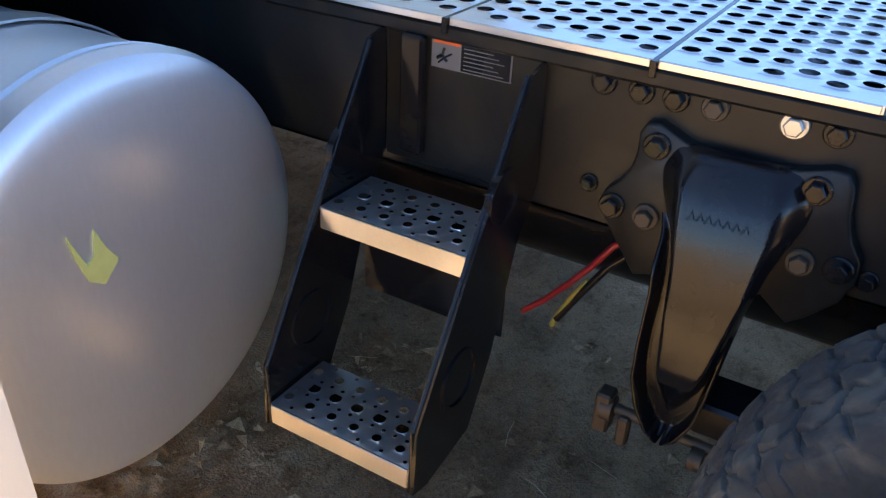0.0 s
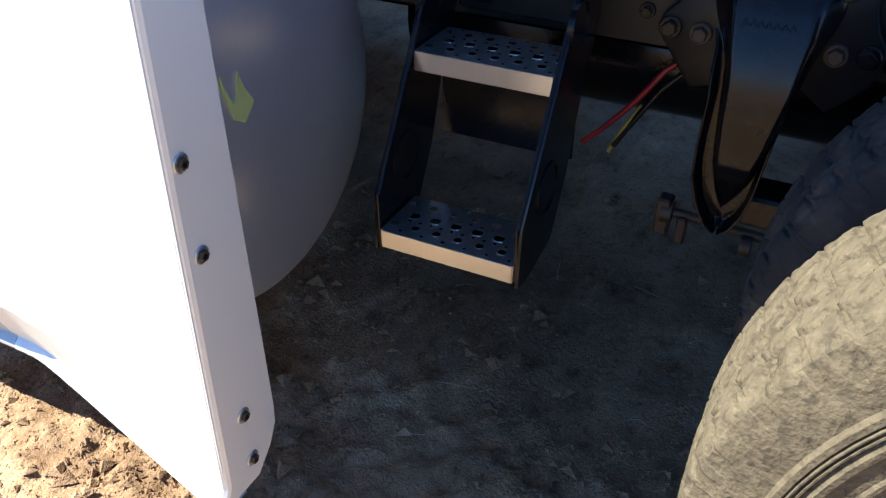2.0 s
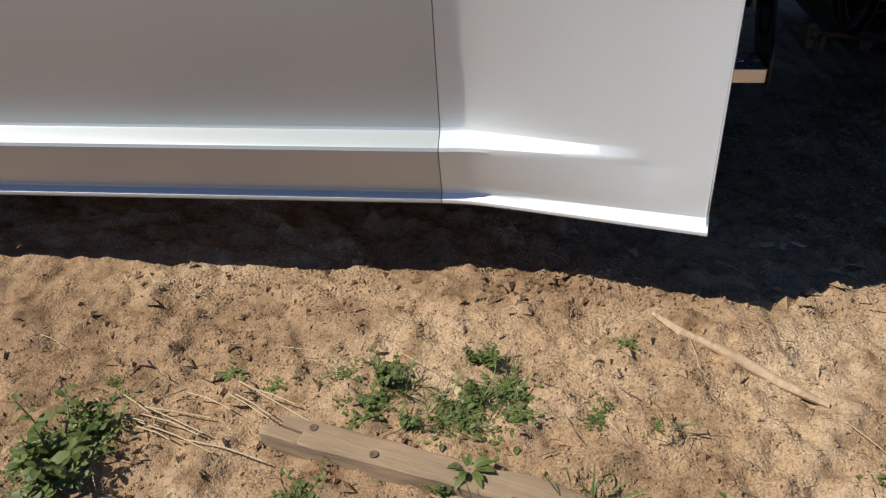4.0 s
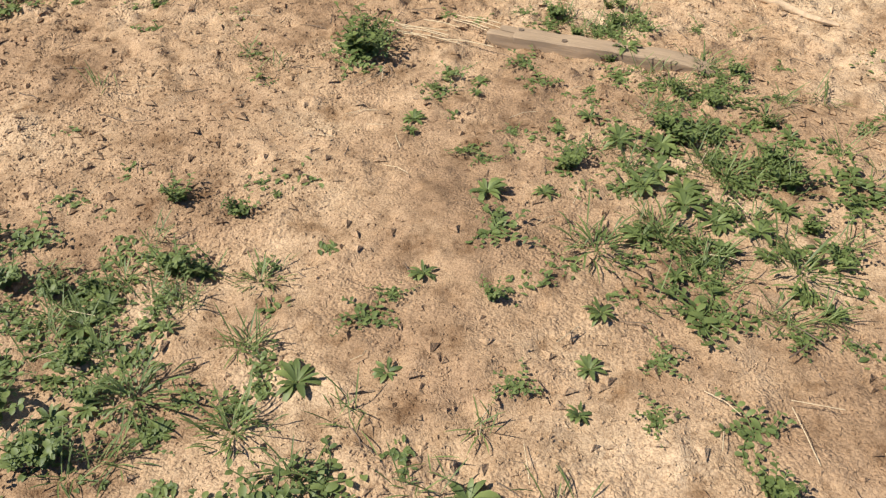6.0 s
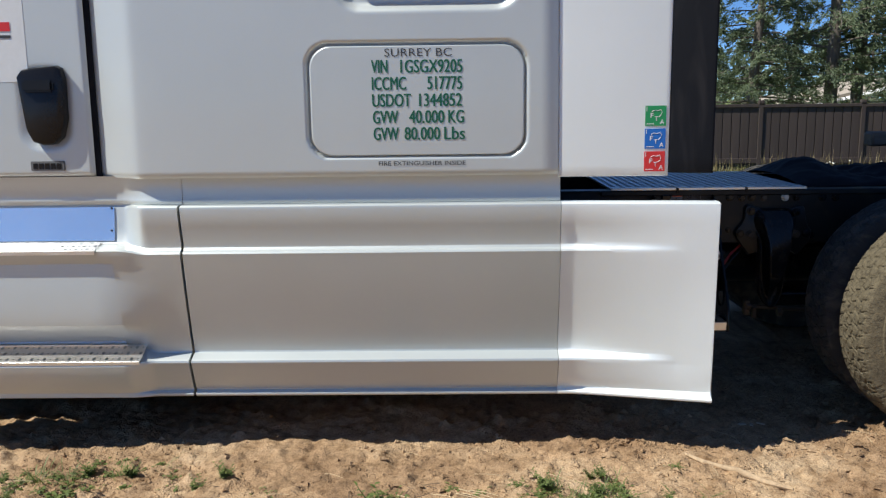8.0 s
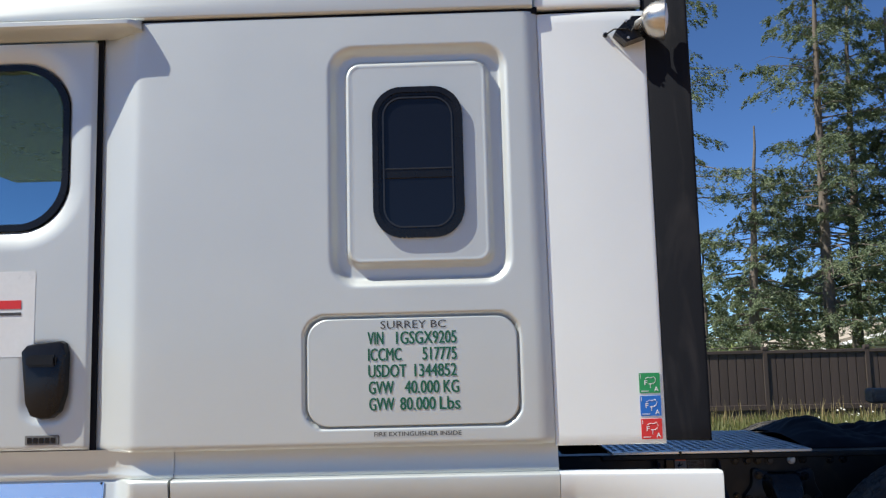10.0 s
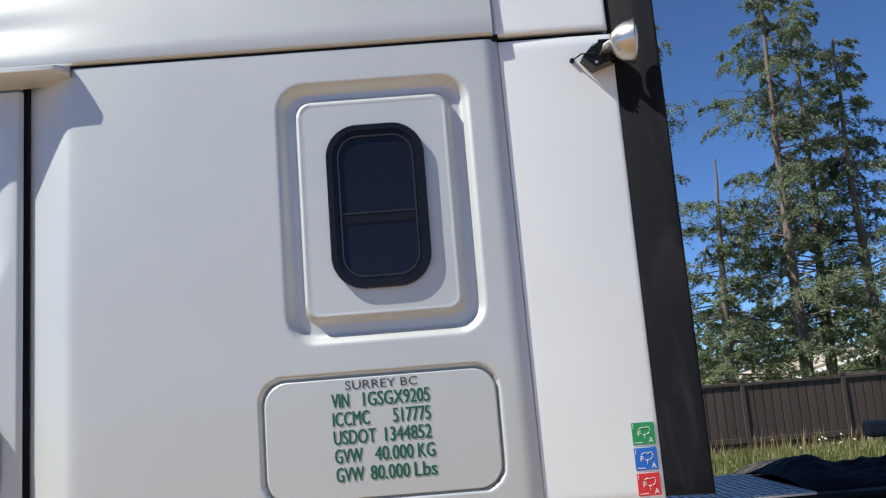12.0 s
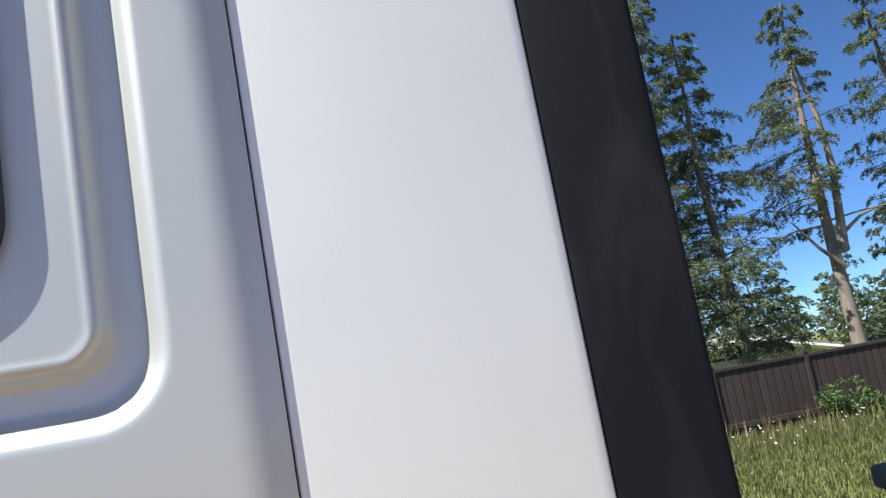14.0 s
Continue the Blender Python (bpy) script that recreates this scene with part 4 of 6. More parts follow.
part("print", box(bmesh.new(), 0.684, 0.767, 0.8028, 0.8036, 0.890, 0.937), PLASTIC, warn)
part("print", box(bmesh.new(), 0.635, 0.682, 0.8028, 0.8036, 0.926, 0.937), ORANGE, warn)
bm = bmesh.new()
tube(bm, [(0.655, 0.8026, 0.920), (0.652, 0.8026, 0.909), (0.660, 0.8026, 0.900)], 0.0022, 6)
tube(bm, [(0.645, 0.8026, 0.896), (0.656, 0.8026, 0.906), (0.668, 0.8026, 0.913)], 0.0016, 6)
tube(bm, [(0.643, 0.8026, 0.903), (0.650, 0.8026, 0.908)], 0.003, 6)
part("print", bm, PLASTIC, warn)
for i in range(7):
    part("print", box(bmesh.new(), 0.689, 0.757 - 0.009 * (i % 3), 0.8020, 0.8027, 0.8935 + i * 0.0062, 0.8948 + i * 0.0062), FADED, warn)


# spring hanger: star-shaped flange, rounded tongue running down inside a raised rim to a pointed foot
def hanger():
    st = []
    for i in range(65):
        z = 0.868 - 0.463 * i / 64
        tw = np.interp(z, [0.445, 0.48, 0.53, 0.58, 0.70, 0.78, 0.83, 0.868], [0.004, 0.016, 0.030, 0.040, 0.055, 0.064, 0.064, 0.050])
        tc = np.interp(z, [0.445, 0.58, 0.70, 0.78, 0.868], [1.097, 1.113, 1.122, 1.120, 1.112])
        w = np.interp(z, [0.405, 0.42, 0.46, 0.508, 0.57, 0.66, 0.735, 0.80, 0.868], [0.008, 0.026, 0.046, 0.056, 0.060, 0.064, 0.076, 0.100, 0.11])
        wc = np.interp(z, [0.405, 0.508, 0.57, 0.66, 0.735, 0.868], [1.100, 1.096, 1.099, 1.106, 1.112, 1.112])
        fall = min(1.0, (0.868 - z) / 0.22)
        out = 0.034 * math.sqrt(1 - (1 - min(1.0, (0.868 - z) / 0.06)) ** 2) + 0.085 * fall * (1 - 0.35 * fall) - 0.05 * max(0.0, 0.68 - z)
        out *= 0.2 + 0.8 * smoothstep(0.43, 0.56, z)
        rim = 0.058 * smoothstep(0.78, 0.68, z)
        spread = 0.046 - 0.030 * smoothstep(0.82, 0.70, z)
        prof = []
        for q in (j / 28 - 1 for j in range(57)):
            x = wc + q * w
            d = abs(x - tc) - tw
            tongue = out * smoothstep(spread, -0.008, d)
            edge = rim * smoothstep(0.010, 0.005, (1 - abs(q)) * w)
            prof.append((float(x), 0.798 - float(max(tongue, edge, 0.016 * smoothstep(0.80, 0.70, z))), z))
        st.append([(prof[0][0], 0.80, z)] + prof + [(prof[-1][0], 0.80, z)])
    v, f = loft(st)
    return raw_part("spring_hanger", v, f, BLACKPAINT, truck, True, "glossy black cast suspension hanger")


hang = hanger()
bm = bmesh.new()
EAR = [(0.975, 0.868), (0.983, 0.882), (1.000, 0.887), (1.020, 0.878), (1.045, 0.867), (1.076, 0.861), (1.135, 0.861), (1.190, 0.869), (1.225, 0.880), (1.245, 0.878), (1.255, 0.862), (1.260, 0.82), (1.270, 0.79), (1.287, 0.765), (1.288, 0.735), (1.275, 0.70),
       (1.240, 0.662), (1.222, 0.648), (1.205, 0.66), (1.180, 0.68), (1.110, 0.62), (1.040, 0.66), (1.000, 0.648), (0.965, 0.695), (0.940, 0.730), (0.932, 0.752), (0.940, 0.772), (0.958, 0.790), (0.972, 0.815), (0.976, 0.840)]
slab(bm, EAR, 0.792, 0.815, 0.005)
part("hanger_flange", bm, CHASSIS, hang, "", 50)
for i, (x, z) in enumerate([(1.003, 0.855), (0.954, 0.750), (1.005, 0.747), (1.213, 0.849), (1.217, 0.746), (1.264, 0.750)]):
    bm = bmesh.new()
    bolt(bm, x, 0.792, z, 0.0135, 0.017, i * 0.7)
    part("hanger_bolt", bm, RUST if i in (2, 4) else BLACKPAINT, hang, "", 30)
for i, (x, h) in enumerate(((1.078, 0.007), (1.090, 0.005), (1.101, 0.006), (1.113, 0.005), (1.125, 0.005), (1.137, 0.005), (1.149, 0.006))):
    bm = bmesh.new()
    tube(bm, [(x - 0.004, 0.7365, 0.794 - h), (x, 0.7405, 0.794 + h), (x + 0.004, 0.7370, 0.794 - h * 0.6)], 0.0016, 6)
    part("cast_mark", bm, BLACKPAINT, hang, "", 40)
bm = bmesh.new()
tube(bm, [(1.00, 0.79, 0.402), (1.34, 0.80, 0.372)], 0.010, 12)
lathe(bm, [(-0.010, 0.0), (-0.010, 0.022), (0.010, 0.022), (0.010, 0.0)], (1.005, 0.78, 0.405), "X", 16)
lathe(bm, [(-0.02, 0.0), (-0.02, 0.020), (0.0, 0.020), (0.0, 0.0)], (1.165, 0.78, 0.372), "X", 16)
part("hanger_pin", bm, RUST, hang, "", 35)
bm = bmesh.new()
box(bm, 0.985, 1.012, 0.765, 0.80, 0.36, 0.435, 0.004)
box(bm, 1.025, 1.045, 0.77, 0.79, 0.345, 0.40, 0.004)
part("hanger_bracket", bm, RUST, hang)
part("leaf_spring", box(bmesh.new(), 1.13, 2.35, 0.80, 0.895, 0.40, 0.46, 0.006), BLACKPAINT, truck, "", 30)

bm = bmesh.new()
lathe(bm, [(0.0, 0.0), (0.0, 0.06), (0.03, 0.13), (0.08, 0.15), (1.10, 0.15), (1.15, 0.13), (1.18, 0.06), (1.18, 0.0)], (0.30, 1.14, 0.60), "X", 28)
part("air_tank", bm, BLACKPAINT, truck, "black air tank slung between the frame rails", 40)
bm = bmesh.new()
tube(bm, [(-0.4, 1.24, 0.66), (1.60, 1.24, 0.52)], 0.055, 16)
part("drive_shaft", bm, BLACKPAINT, truck, "", 40)

# air hoses hanging below the rail
for name, mat, pts, r in (("air_hose", REDHOSE, [(1.06, 0.89, 0.74), (1.0, 0.88, 0.69), (0.942, 0.87, 0.640), (0.91, 0.87, 0.590), (0.88, 0.87, 0.550), (0.84, 0.87, 0.502), (0.80, 0.87, 0.462)], 0.0058),
                          ("air_hose", PLASTIC, [(1.06, 0.89, 0.72), (1.0, 0.88, 0.665), (0.942, 0.87, 0.605), (0.90, 0.87, 0.535), (0.864, 0.87, 0.470)], 0.0065),
                          ("air_hose", YELHOSE, [(0.909, 0.874, 0.561), (0.884, 0.868, 0.520), (0.866, 0.87, 0.480), (0.856, 0.87, 0.454)], 0.0048)):
    bm = bmesh.new()
    tube(bm, pts, r, 10)
    part(name, bm, mat, truck, "", 40)


# ---- wheels ----
def wheel(cx, y0, r, outer, near, worn=False):
    """A dual-tyre wheel: casing, blocks of tread, steel rim. y0 is its outer face; outer: +1 when it faces the viewer."""
    # shade on inner and far wheels is in the colour: darker rubber, black rims
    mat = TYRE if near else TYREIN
    w = 0.265
    s = outer
    tr = part_tyre("tyre", cx, y0, r, w, s, mat, worn)
    bm = bmesh.new()
    lathe(bm, [(s * 0.02, 0.285), (s * 0.03, 0.268), (s * 0.06, 0.262), (s * 0.13, 0.255), (s * 0.14, 0.12), (s * 0.10, 0.10), (s * 0.10, 0.0)], (cx, y0, r), "Y", 40)
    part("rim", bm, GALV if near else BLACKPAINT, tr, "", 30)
    return tr


def worn_tread(cx, y0, r, w, s, mat, tr, depth, wear, lump=1.0):
    """Tread ground down by use: lumps, closed-up zigzag grooves, torn notches along the shoulder."""
    na, nw = 1100, 64
    st = []
    grooves = (0.066, 0.111, 0.154, 0.199)
    count = 62
    for i in range(na + 1):
        k = 2 * math.pi * (i % na) / na
        ck, sk = math.cos(k), math.sin(k)
        row = []
        for j in range(nw + 1):
            a = 0.0095 + (w - 0.019) * j / nw
            e = min(a, w - a)
            q = r - float(np.interp(e, [0.0095, 0.0135, 0.024, 0.036, 0.06], [0.068, 0.042, 0.012, 0.004, 0.0]))
            p = Vector((ck * r, a, sk * r))
            keep = smoothstep(-0.25 + wear, 0.15 + wear, noise.noise(p * 9.0 + Vector((0, 0, 4))))
            zig = 0.006 * math.sin(k * count)
            cut = max(smoothstep(0.0045, 0.0015, abs(a + zig - g)) for g in grooves)
            rib = sum(a + zig > g for g in grooves)
            ph = (k * count / (2 * math.pi) + 0.5 * (rib % 2) + 6 * (a - 0.13) * (1 if rib % 2 else -1)) % 1.0
            cut = max(cut, smoothstep(0.07, 0.02, min(ph, 1 - ph)) * smoothstep(0.026, 0.042, e))
            q -= depth * cut * keep
            if e < 0.04:
                q -= 0.011 * smoothstep(0.16, 0.24, noise.noise(Vector((k * 30, a * 36, cx)))) * smoothstep(0.004, 0.012, e)
            q += lump * 0.0045 * noise.noise(p * 28.0) + lump * 0.0032 * noise.noise(p * 70.0) - lump * 0.007 * smoothstep(0.30, 0.42, noise.noise(p * 34.0 + Vector((5, 0, 0)))) * smoothstep(0.012, 0.03, e) - 0.006 * smoothstep(0.03, 0.0, abs(noise.noise(p * 11.0))) * smoothstep(0.1, 0.4, noise.noise(p * 4.0))
            row.append((cx + q * ck, y0 + s * a, r + q * sk))
        st.append(row)
    v, f = loft(st)
    tagged(raw_part("tread", v, f, mat, tr, True), kind="stuff")


def part_tyre(name, cx, y0, r, w, s, mat, worn):
    bm = bmesh.new()
    prof = [(0.02, 0.285), (0.004, 0.32), (0.0, 0.345), (-0.003, 0.348), (-0.003, 0.352), (0.0, 0.355), (-0.001, 0.372), (-0.004, 0.375), (-0.004, 0.381), (0.0, 0.384), (0.002, 0.388), (-0.002, 0.389), (-0.002, 0.391), (0.002, 0.392), (0.002, 0.394), (-0.002, 0.395), (-0.002, 0.3965), (0.003, r - 0.085), (0.000, r - 0.082), (0.001, r - 0.076), (0.008, r - 0.073), (0.014, r - 0.040), (0.026, r - 0.012), (0.040, r - 0.007), (w - 0.040, r - 0.007), (w - 0.026, r - 0.016), (w - 0.014, r - 0.04), (w - 0.006, r - 0.075), (w, 0.37), (w - 0.004, 0.32), (w - 0.02, 0.285)]
    lathe(bm, [(s * a, q) for a, q in prof], (cx, y0, r), "Y", 96)
    tr = part(name, bm, mat, truck, "worn dusty truck tyre", 35)
    if worn:
        worn_tread(cx, y0, r, w, s, mat, tr, 0.013 if mat is TYREIN else 0.013, -0.75 if mat is TYREIN else -0.5, 0.35)
        return tr
    verts, faces = [], []
    rng = random.Random(int(cx * 100 + y0 * 1000))
    count = 62
    ribs = [(0.012, 0.066), (0.071, 0.109), (0.113, 0.152), (0.156, 0.194), (0.199, 0.253)]
    for ri, (a0, a1) in enumerate(ribs):
        for i in range(count):
            k0 = 2 * math.pi * (i + 0.02 + 0.5 * (ri % 2)) / count
            k1 = 2 * math.pi * (i + 0.975 + 0.5 * (ri % 2)) / count
            km = (k0 + k1) / 2
            zig = 0.007 * (1 if ri % 2 else -1)
            top = r + rng.uniform(-0.003, 0.001)
            edge_drop = 0.010 + rng.uniform(0, 0.004)
            cols = []
            for a, sgn in ((a0, -1), (a1, 1)):
                drop = edge_drop if (ri == 0 and sgn < 0) or (ri == 4 and sgn > 0) else 0.0
                for k, z in ((k0, 0.0), (km, zig), (k1, 0.0)):
                    cols.append((k + 0.004 * sgn * (1 if ri % 2 else -1) + rng.gauss(0, 0.003), a + z + rng.gauss(0, 0.0012), top - drop - abs(rng.gauss(0, 0.0015))))
            base = len(verts)
            for k, a, q in cols:
                verts.append((cx + q * math.cos(k), y0 + s * a, r + q * math.sin(k)))
            for k, a, q in cols:
                qq = r - 0.024
                verts.append((cx + qq * math.cos(k), y0 + s * a, r + qq * math.sin(k)))
            faces += [(base, base + 1, base + 4, base + 3), (base + 1, base + 2, base + 5, base + 4)]
            for p, q in ((0, 1), (1, 2), (2, 5), (5, 4), (4, 3), (3, 0)):
                faces.append((base + p, base + q, base + 6 + q, base + 6 + p))
    tagged(raw_part("tread", verts, faces, mat, tr), kind="stuff")
    return tr


WR = 0.482
for cx in (1.667, 2.97):
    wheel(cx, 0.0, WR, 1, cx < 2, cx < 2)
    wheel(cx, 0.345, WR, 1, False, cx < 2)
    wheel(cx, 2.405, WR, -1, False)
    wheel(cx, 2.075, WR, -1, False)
    bm = bmesh.new()
    tube(bm, [(cx, 0.15, WR), (cx, 2.33, WR)], 0.09, 16)
    lathe(bm, [(-0.22, 0.12), (-0.1, 0.2), (0.1, 0.2), (0.22, 0.12)], (cx, 1.24, WR), "Y", 20)
    part("drive_axle", bm, BLACKPAINT, truck, "", 40)

# far side of the tractor: skirt, tank and rear cab wall keep the space below dark
part("far_skirt", box(bmesh.new(), -3.0, 0.60, 2.44, 2.48, 0.23, 1.10, 0.01), SILVER, truck, "silver skirt on the other side")
bm = bmesh.new()
lathe(bm, [(-1.75, 0.0), (-1.75, TR), (0.03, TR), (0.05, TR - 0.03), (0.06, 0.0)], (0.335, 2.05, TC[1]), "X", 48)
part("fuel_tank", bm, TANK, truck, "", 30)
part("cab_floor", box(bmesh.new(), -3.2, -0.02, 0.135, 2.42, 0.955, 1.03, 0.01), BLACKPAINT, truck)
part("gearbox", box(bmesh.new(), -3.0, -0.4, 0.95, 1.55, 0.40, 0.90, 0.05), BLACKPAINT, truck)
part("front_axle_block", box(bmesh.new(), -3.6, -3.1, 0.1, 2.4, 0.15, 1.2, 0.05), BLACKPAINT, truck)
part("hood", box(bmesh.new(), -4.6, -3.2, 0.25, 2.25, 0.5, 1.9, 0.12), SILVER, truck)

# black rubber sheet slumped over the frame behind the deck
def rubber_sheet():
    xs, ys = np.linspace(1.272, 2.25, 90), np.linspace(0.92, 1.72, 70)
    st = []
    for x in xs:
        row = []
        for y in ys:
            u, v = (x - 1.272) / 0.978, (y - 0.92) / 0.80
            hump = math.exp(-((x - 1.42) / 0.15) ** 2) * math.sin(math.pi * min(1, max(0, v))) ** 0.6
            z = 0.955 + 0.095 * hump + 0.05 * math.exp(-((x - 1.85) / 0.3) ** 2) * math.sin(math.pi * v) ** 0.5
            z += 0.02 * noise.noise(Vector((x * 4, y * 4, 2))) * math.sin(math.pi * u) + 0.018 * math.sin(14 * (x + 0.7 * y)) * math.sin(math.pi * u) * math.sin(math.pi * v)
            z += (0.030 * abs(noise.noise(Vector((x * 7 + 3 * y, y * 9, 4)))) + 0.012 * noise.noise(Vector((x * 22, y * 18, 1)))) * math.sin(math.pi * u) ** 0.4 * math.sin(math.pi * v) ** 0.4
            row.append((x, y, z))
        st.append(row)
    v, f = loft(st)
    raw_part("rubber_sheet", v, f, RUBBER, truck, True, "black rubber sheet slumped over the frame")


rubber_sheet()

# fifth wheel and suspension humps behind the deck
bm = bmesh.new()
lathe(bm, [(0.10, 0.0), (0.10, 0.40), (0.085, 0.45), (0.0, 0.46), (-0.02, 0.40)], (2.35, 1.24, 1.05), "Z", 40)
part("fifth_wheel", bm, BLACKPAINT, truck, "greasy black fifth wheel plate", 40)

# work lamp on a black bracket on the extender
bm = bmesh.new()
slab(bm, [(0.292, 2.655), (0.335, 2.700), (0.352, 2.702), (0.356, 2.716), (0.405, 2.716), (0.412, 2.700), (0.414, 2.640), (0.36, 2.622), (0.335, 2.612)], -0.042, 0.024)
brk = part("lamp_bracket", bm, PLASTIC, truck, "black bracket bolted to the extender")
for x, z in ((0.333, 2.694), (0.340, 2.628)):
    bm = bmesh.new()
    bolt(bm, x, -0.043, z, 0.006, 0.008, 0.2, False)
    part("bracket_bolt", bm, GALV, brk)
bm = bmesh.new()
rings = lathe(bm, [(-0.085, 0.0), (-0.083, 0.02), (-0.072, 0.042), (-0.052, 0.062), (-0.026, 0.077), (0.0, 0.084), (0.010, 0.086), (0.014, 0.083), (0.010, 0.075)], (0, 0, 0), "X", 36)
bmesh.ops.transform(bm, verts=bm.verts[:], matrix=pose(0.455, -0.110, 2.672, 0, 4, -12) @ Matrix.Scale(0.9, 4))
lamp = part("work_lamp", bm, LAMPSHELL, truck, "chrome-backed round work lamp", 40)
bm = bmesh.new()
lathe(bm, [(0.0, 0.076), (0.012, 0.060), (0.018, 0.03), (0.020, 0.0)], (0, 0, 0), "X", 30)
bmesh.ops.transform(bm, verts=bm.verts[:], matrix=pose(0.461, -0.112, 2.672, 0, 4, -12) @ Matrix.Scale(0.9, 4))
part("lens", bm, WHITE, lamp, "", 40)
bm = bmesh.new()
tube(bm, [(0.375, -0.040, 2.672), (0.372, -0.075, 2.675), (0.392, -0.105, 2.680)], 0.012, 10)
part("lamp_pivot", bm, GALV, lamp, "", 40)
bm = bmesh.new()
tube(bm, [(0.264, 0.015, 2.664), (0.29, -0.035, 2.668), (0.335, -0.055, 2.660), (0.352, -0.047, 2.652), (0.365, -0.047, 2.672)], 0.003, 6)
lathe(bm, [(-0.012, 0.0), (-0.012, 0.008), (0.006, 0.011), (0.006, 0.0)], (0.264, 0.018, 2.664), "Y", 14)
part("lamp_cable", bm, PLASTIC, lamp, "", 40)


# ---- field behind: fence, house, trees ----
FENCE_Y, FENCE_TOP = 17.65, 1.245


def fence():
    fen = thing("fence", "dark brown stained board fence with square posts", "fence", (9.0, FENCE_Y, -0.55))
    x0, pitch = 6.95 - 2.44 * 3, 2.44
    bm = bmesh.new()
    box(bm, -0.05, 0.05, -0.05, 0.05, -0.62, 0.0, 0.006)
    box(bm, -0.062, 0.062, -0.062, 0.062, 0.0, 0.03, 0.008)
    first = part("post", bm, FENCEWOOD, fen)
    bm = bmesh.new()
    box(bm, -0.094, 0.094, -0.010, 0.010, -1.95, 0.0, 0.003)
    board = part("board", bm, FENCEWOOD, fen)
    bm = bmesh.new()
    box(bm, -0.07, 0.07, 0.014, 0.030, -1.95, -0.02, 0.002)
    batten = part("backing_board", bm, FENCEWOOD, fen)
    bm = bmesh.new()
    box(bm, 0.05, pitch - 0.05, -0.05, 0.035, -0.075, 0.0, 0.006)
    rail_top = part("top_rail", bm, FENCEWOOD, fen)
    bm = bmesh.new()
    box(bm, 0.05, pitch - 0.05, -0.045, 0.03, -1.42, -1.30, 0.006)
    rail_low = part("low_rail", bm, FENCEWOOD, fen)
    inv = Matrix.Translation(-fen.location)

    def place(src, x, z, used):
        ob = src if not used else src.copy()
        if used:
            scene.collection.objects.link(ob)
        ob.parent = fen
        ob.matrix_parent_inverse = Matrix.Identity(4)
        ob.location = (x - 9.0, 0, z + 0.55)
        return ob

    n = 0
    for i in range(12):
        x = x0 + i * pitch
        z = FENCE_TOP - 0.008 * i
        tall = place(first, x, z, i > 0)
        tall.scale = (1, 1, 3.2)
        place(rail_top, x, z, i > 0)
        place(rail_low, x, z, i > 0)
        for j in range(11):
            xx = x + 0.05 + (j + 0.5) * (pitch - 0.1) / 11
            place(board, xx, z - 0.03, n > 0)
            if j:
                place(batten, xx - (pitch - 0.1) / 22, z - 0.05, n > 1)
            n += 1
    return fen


fence()

house = thing("house", "single-storey house with a beige gabled roof behind the fence", "house", (17.4, 33.0, -0.8))
bm = bmesh.new()
box(bm, 13.8, 21.2, 31.2, 38.0, -1.2, 1.15)
part("wall", bm, SIDING, house)
bm = bmesh.new()
vs = [(13.2, 30.7, 0.98), (17.4, 30.7, 1.95), (21.8, 30.7, 0.92), (13.2, 38.4, 0.98), (17.4, 38.4, 1.95), (21.8, 38.4, 0.92)]
ve = [bm.verts.new(p) for p in vs] + [bm.verts.new((p[0], p[1], p[2] + 0.16)) for p in vs]
for q in ((6, 7, 10, 9), (7, 8, 11, 10), (0, 3, 4, 1), (1, 4, 5, 2), (0, 1, 7, 6), (1, 2, 8, 7), (0, 6, 9, 3), (2, 5, 11, 8), (3, 9, 10, 4), (4, 10, 11, 5)):
    bm.faces.new([ve[i] for i in q])
part("roof", bm, ROOFING, house)
bm = bmesh.new()
for a, b in (((13.2, 0.90), (17.4, 1.88)), ((17.4, 1.88), (21.8, 0.84))):
    tube(bm, [(a[0], 30.66, a[1]), (b[0], 30.66, b[1])], 0.11, 4)
part("bargeboard", bm, WHITE, house)


def leaf_cloud(rng, centre, spread, count, size, verts, faces, droop=0.0):
    """Small pointed leaf sprays scattered in a flattened clump."""
    cx, cy, cz = centre
    for _ in range(count):
        a, q = rng.uniform(0, 2 * math.pi), rng.random() ** 0.6
        px, py = cx + spread * q * math.cos(a), cy + spread * q * math.sin(a)
        pz = cz + spread * rng.gauss(0, 0.28) - droop * q
        s = size * rng.uniform(0.6, 1.4)
        d = Vector((math.cos(a) + rng.gauss(0, 0.7), math.sin(a) + rng.gauss(0, 0.7), rng.gauss(-0.15, 0.45))).normalized()
        e = d.cross(Vector((rng.gauss(0, 1), rng.gauss(0, 1), rng.gauss(0.6, 1)))).normalized()
        p = Vector((px, py, pz))
        b = len(verts)
        verts.extend([tuple(p - d * s * 0.5), tuple(p + e * s * 0.26), tuple(p + d * s * 0.6), tuple(p - e * s * 0.26)])
        faces.append((b, b + 1, b + 2, b + 3))


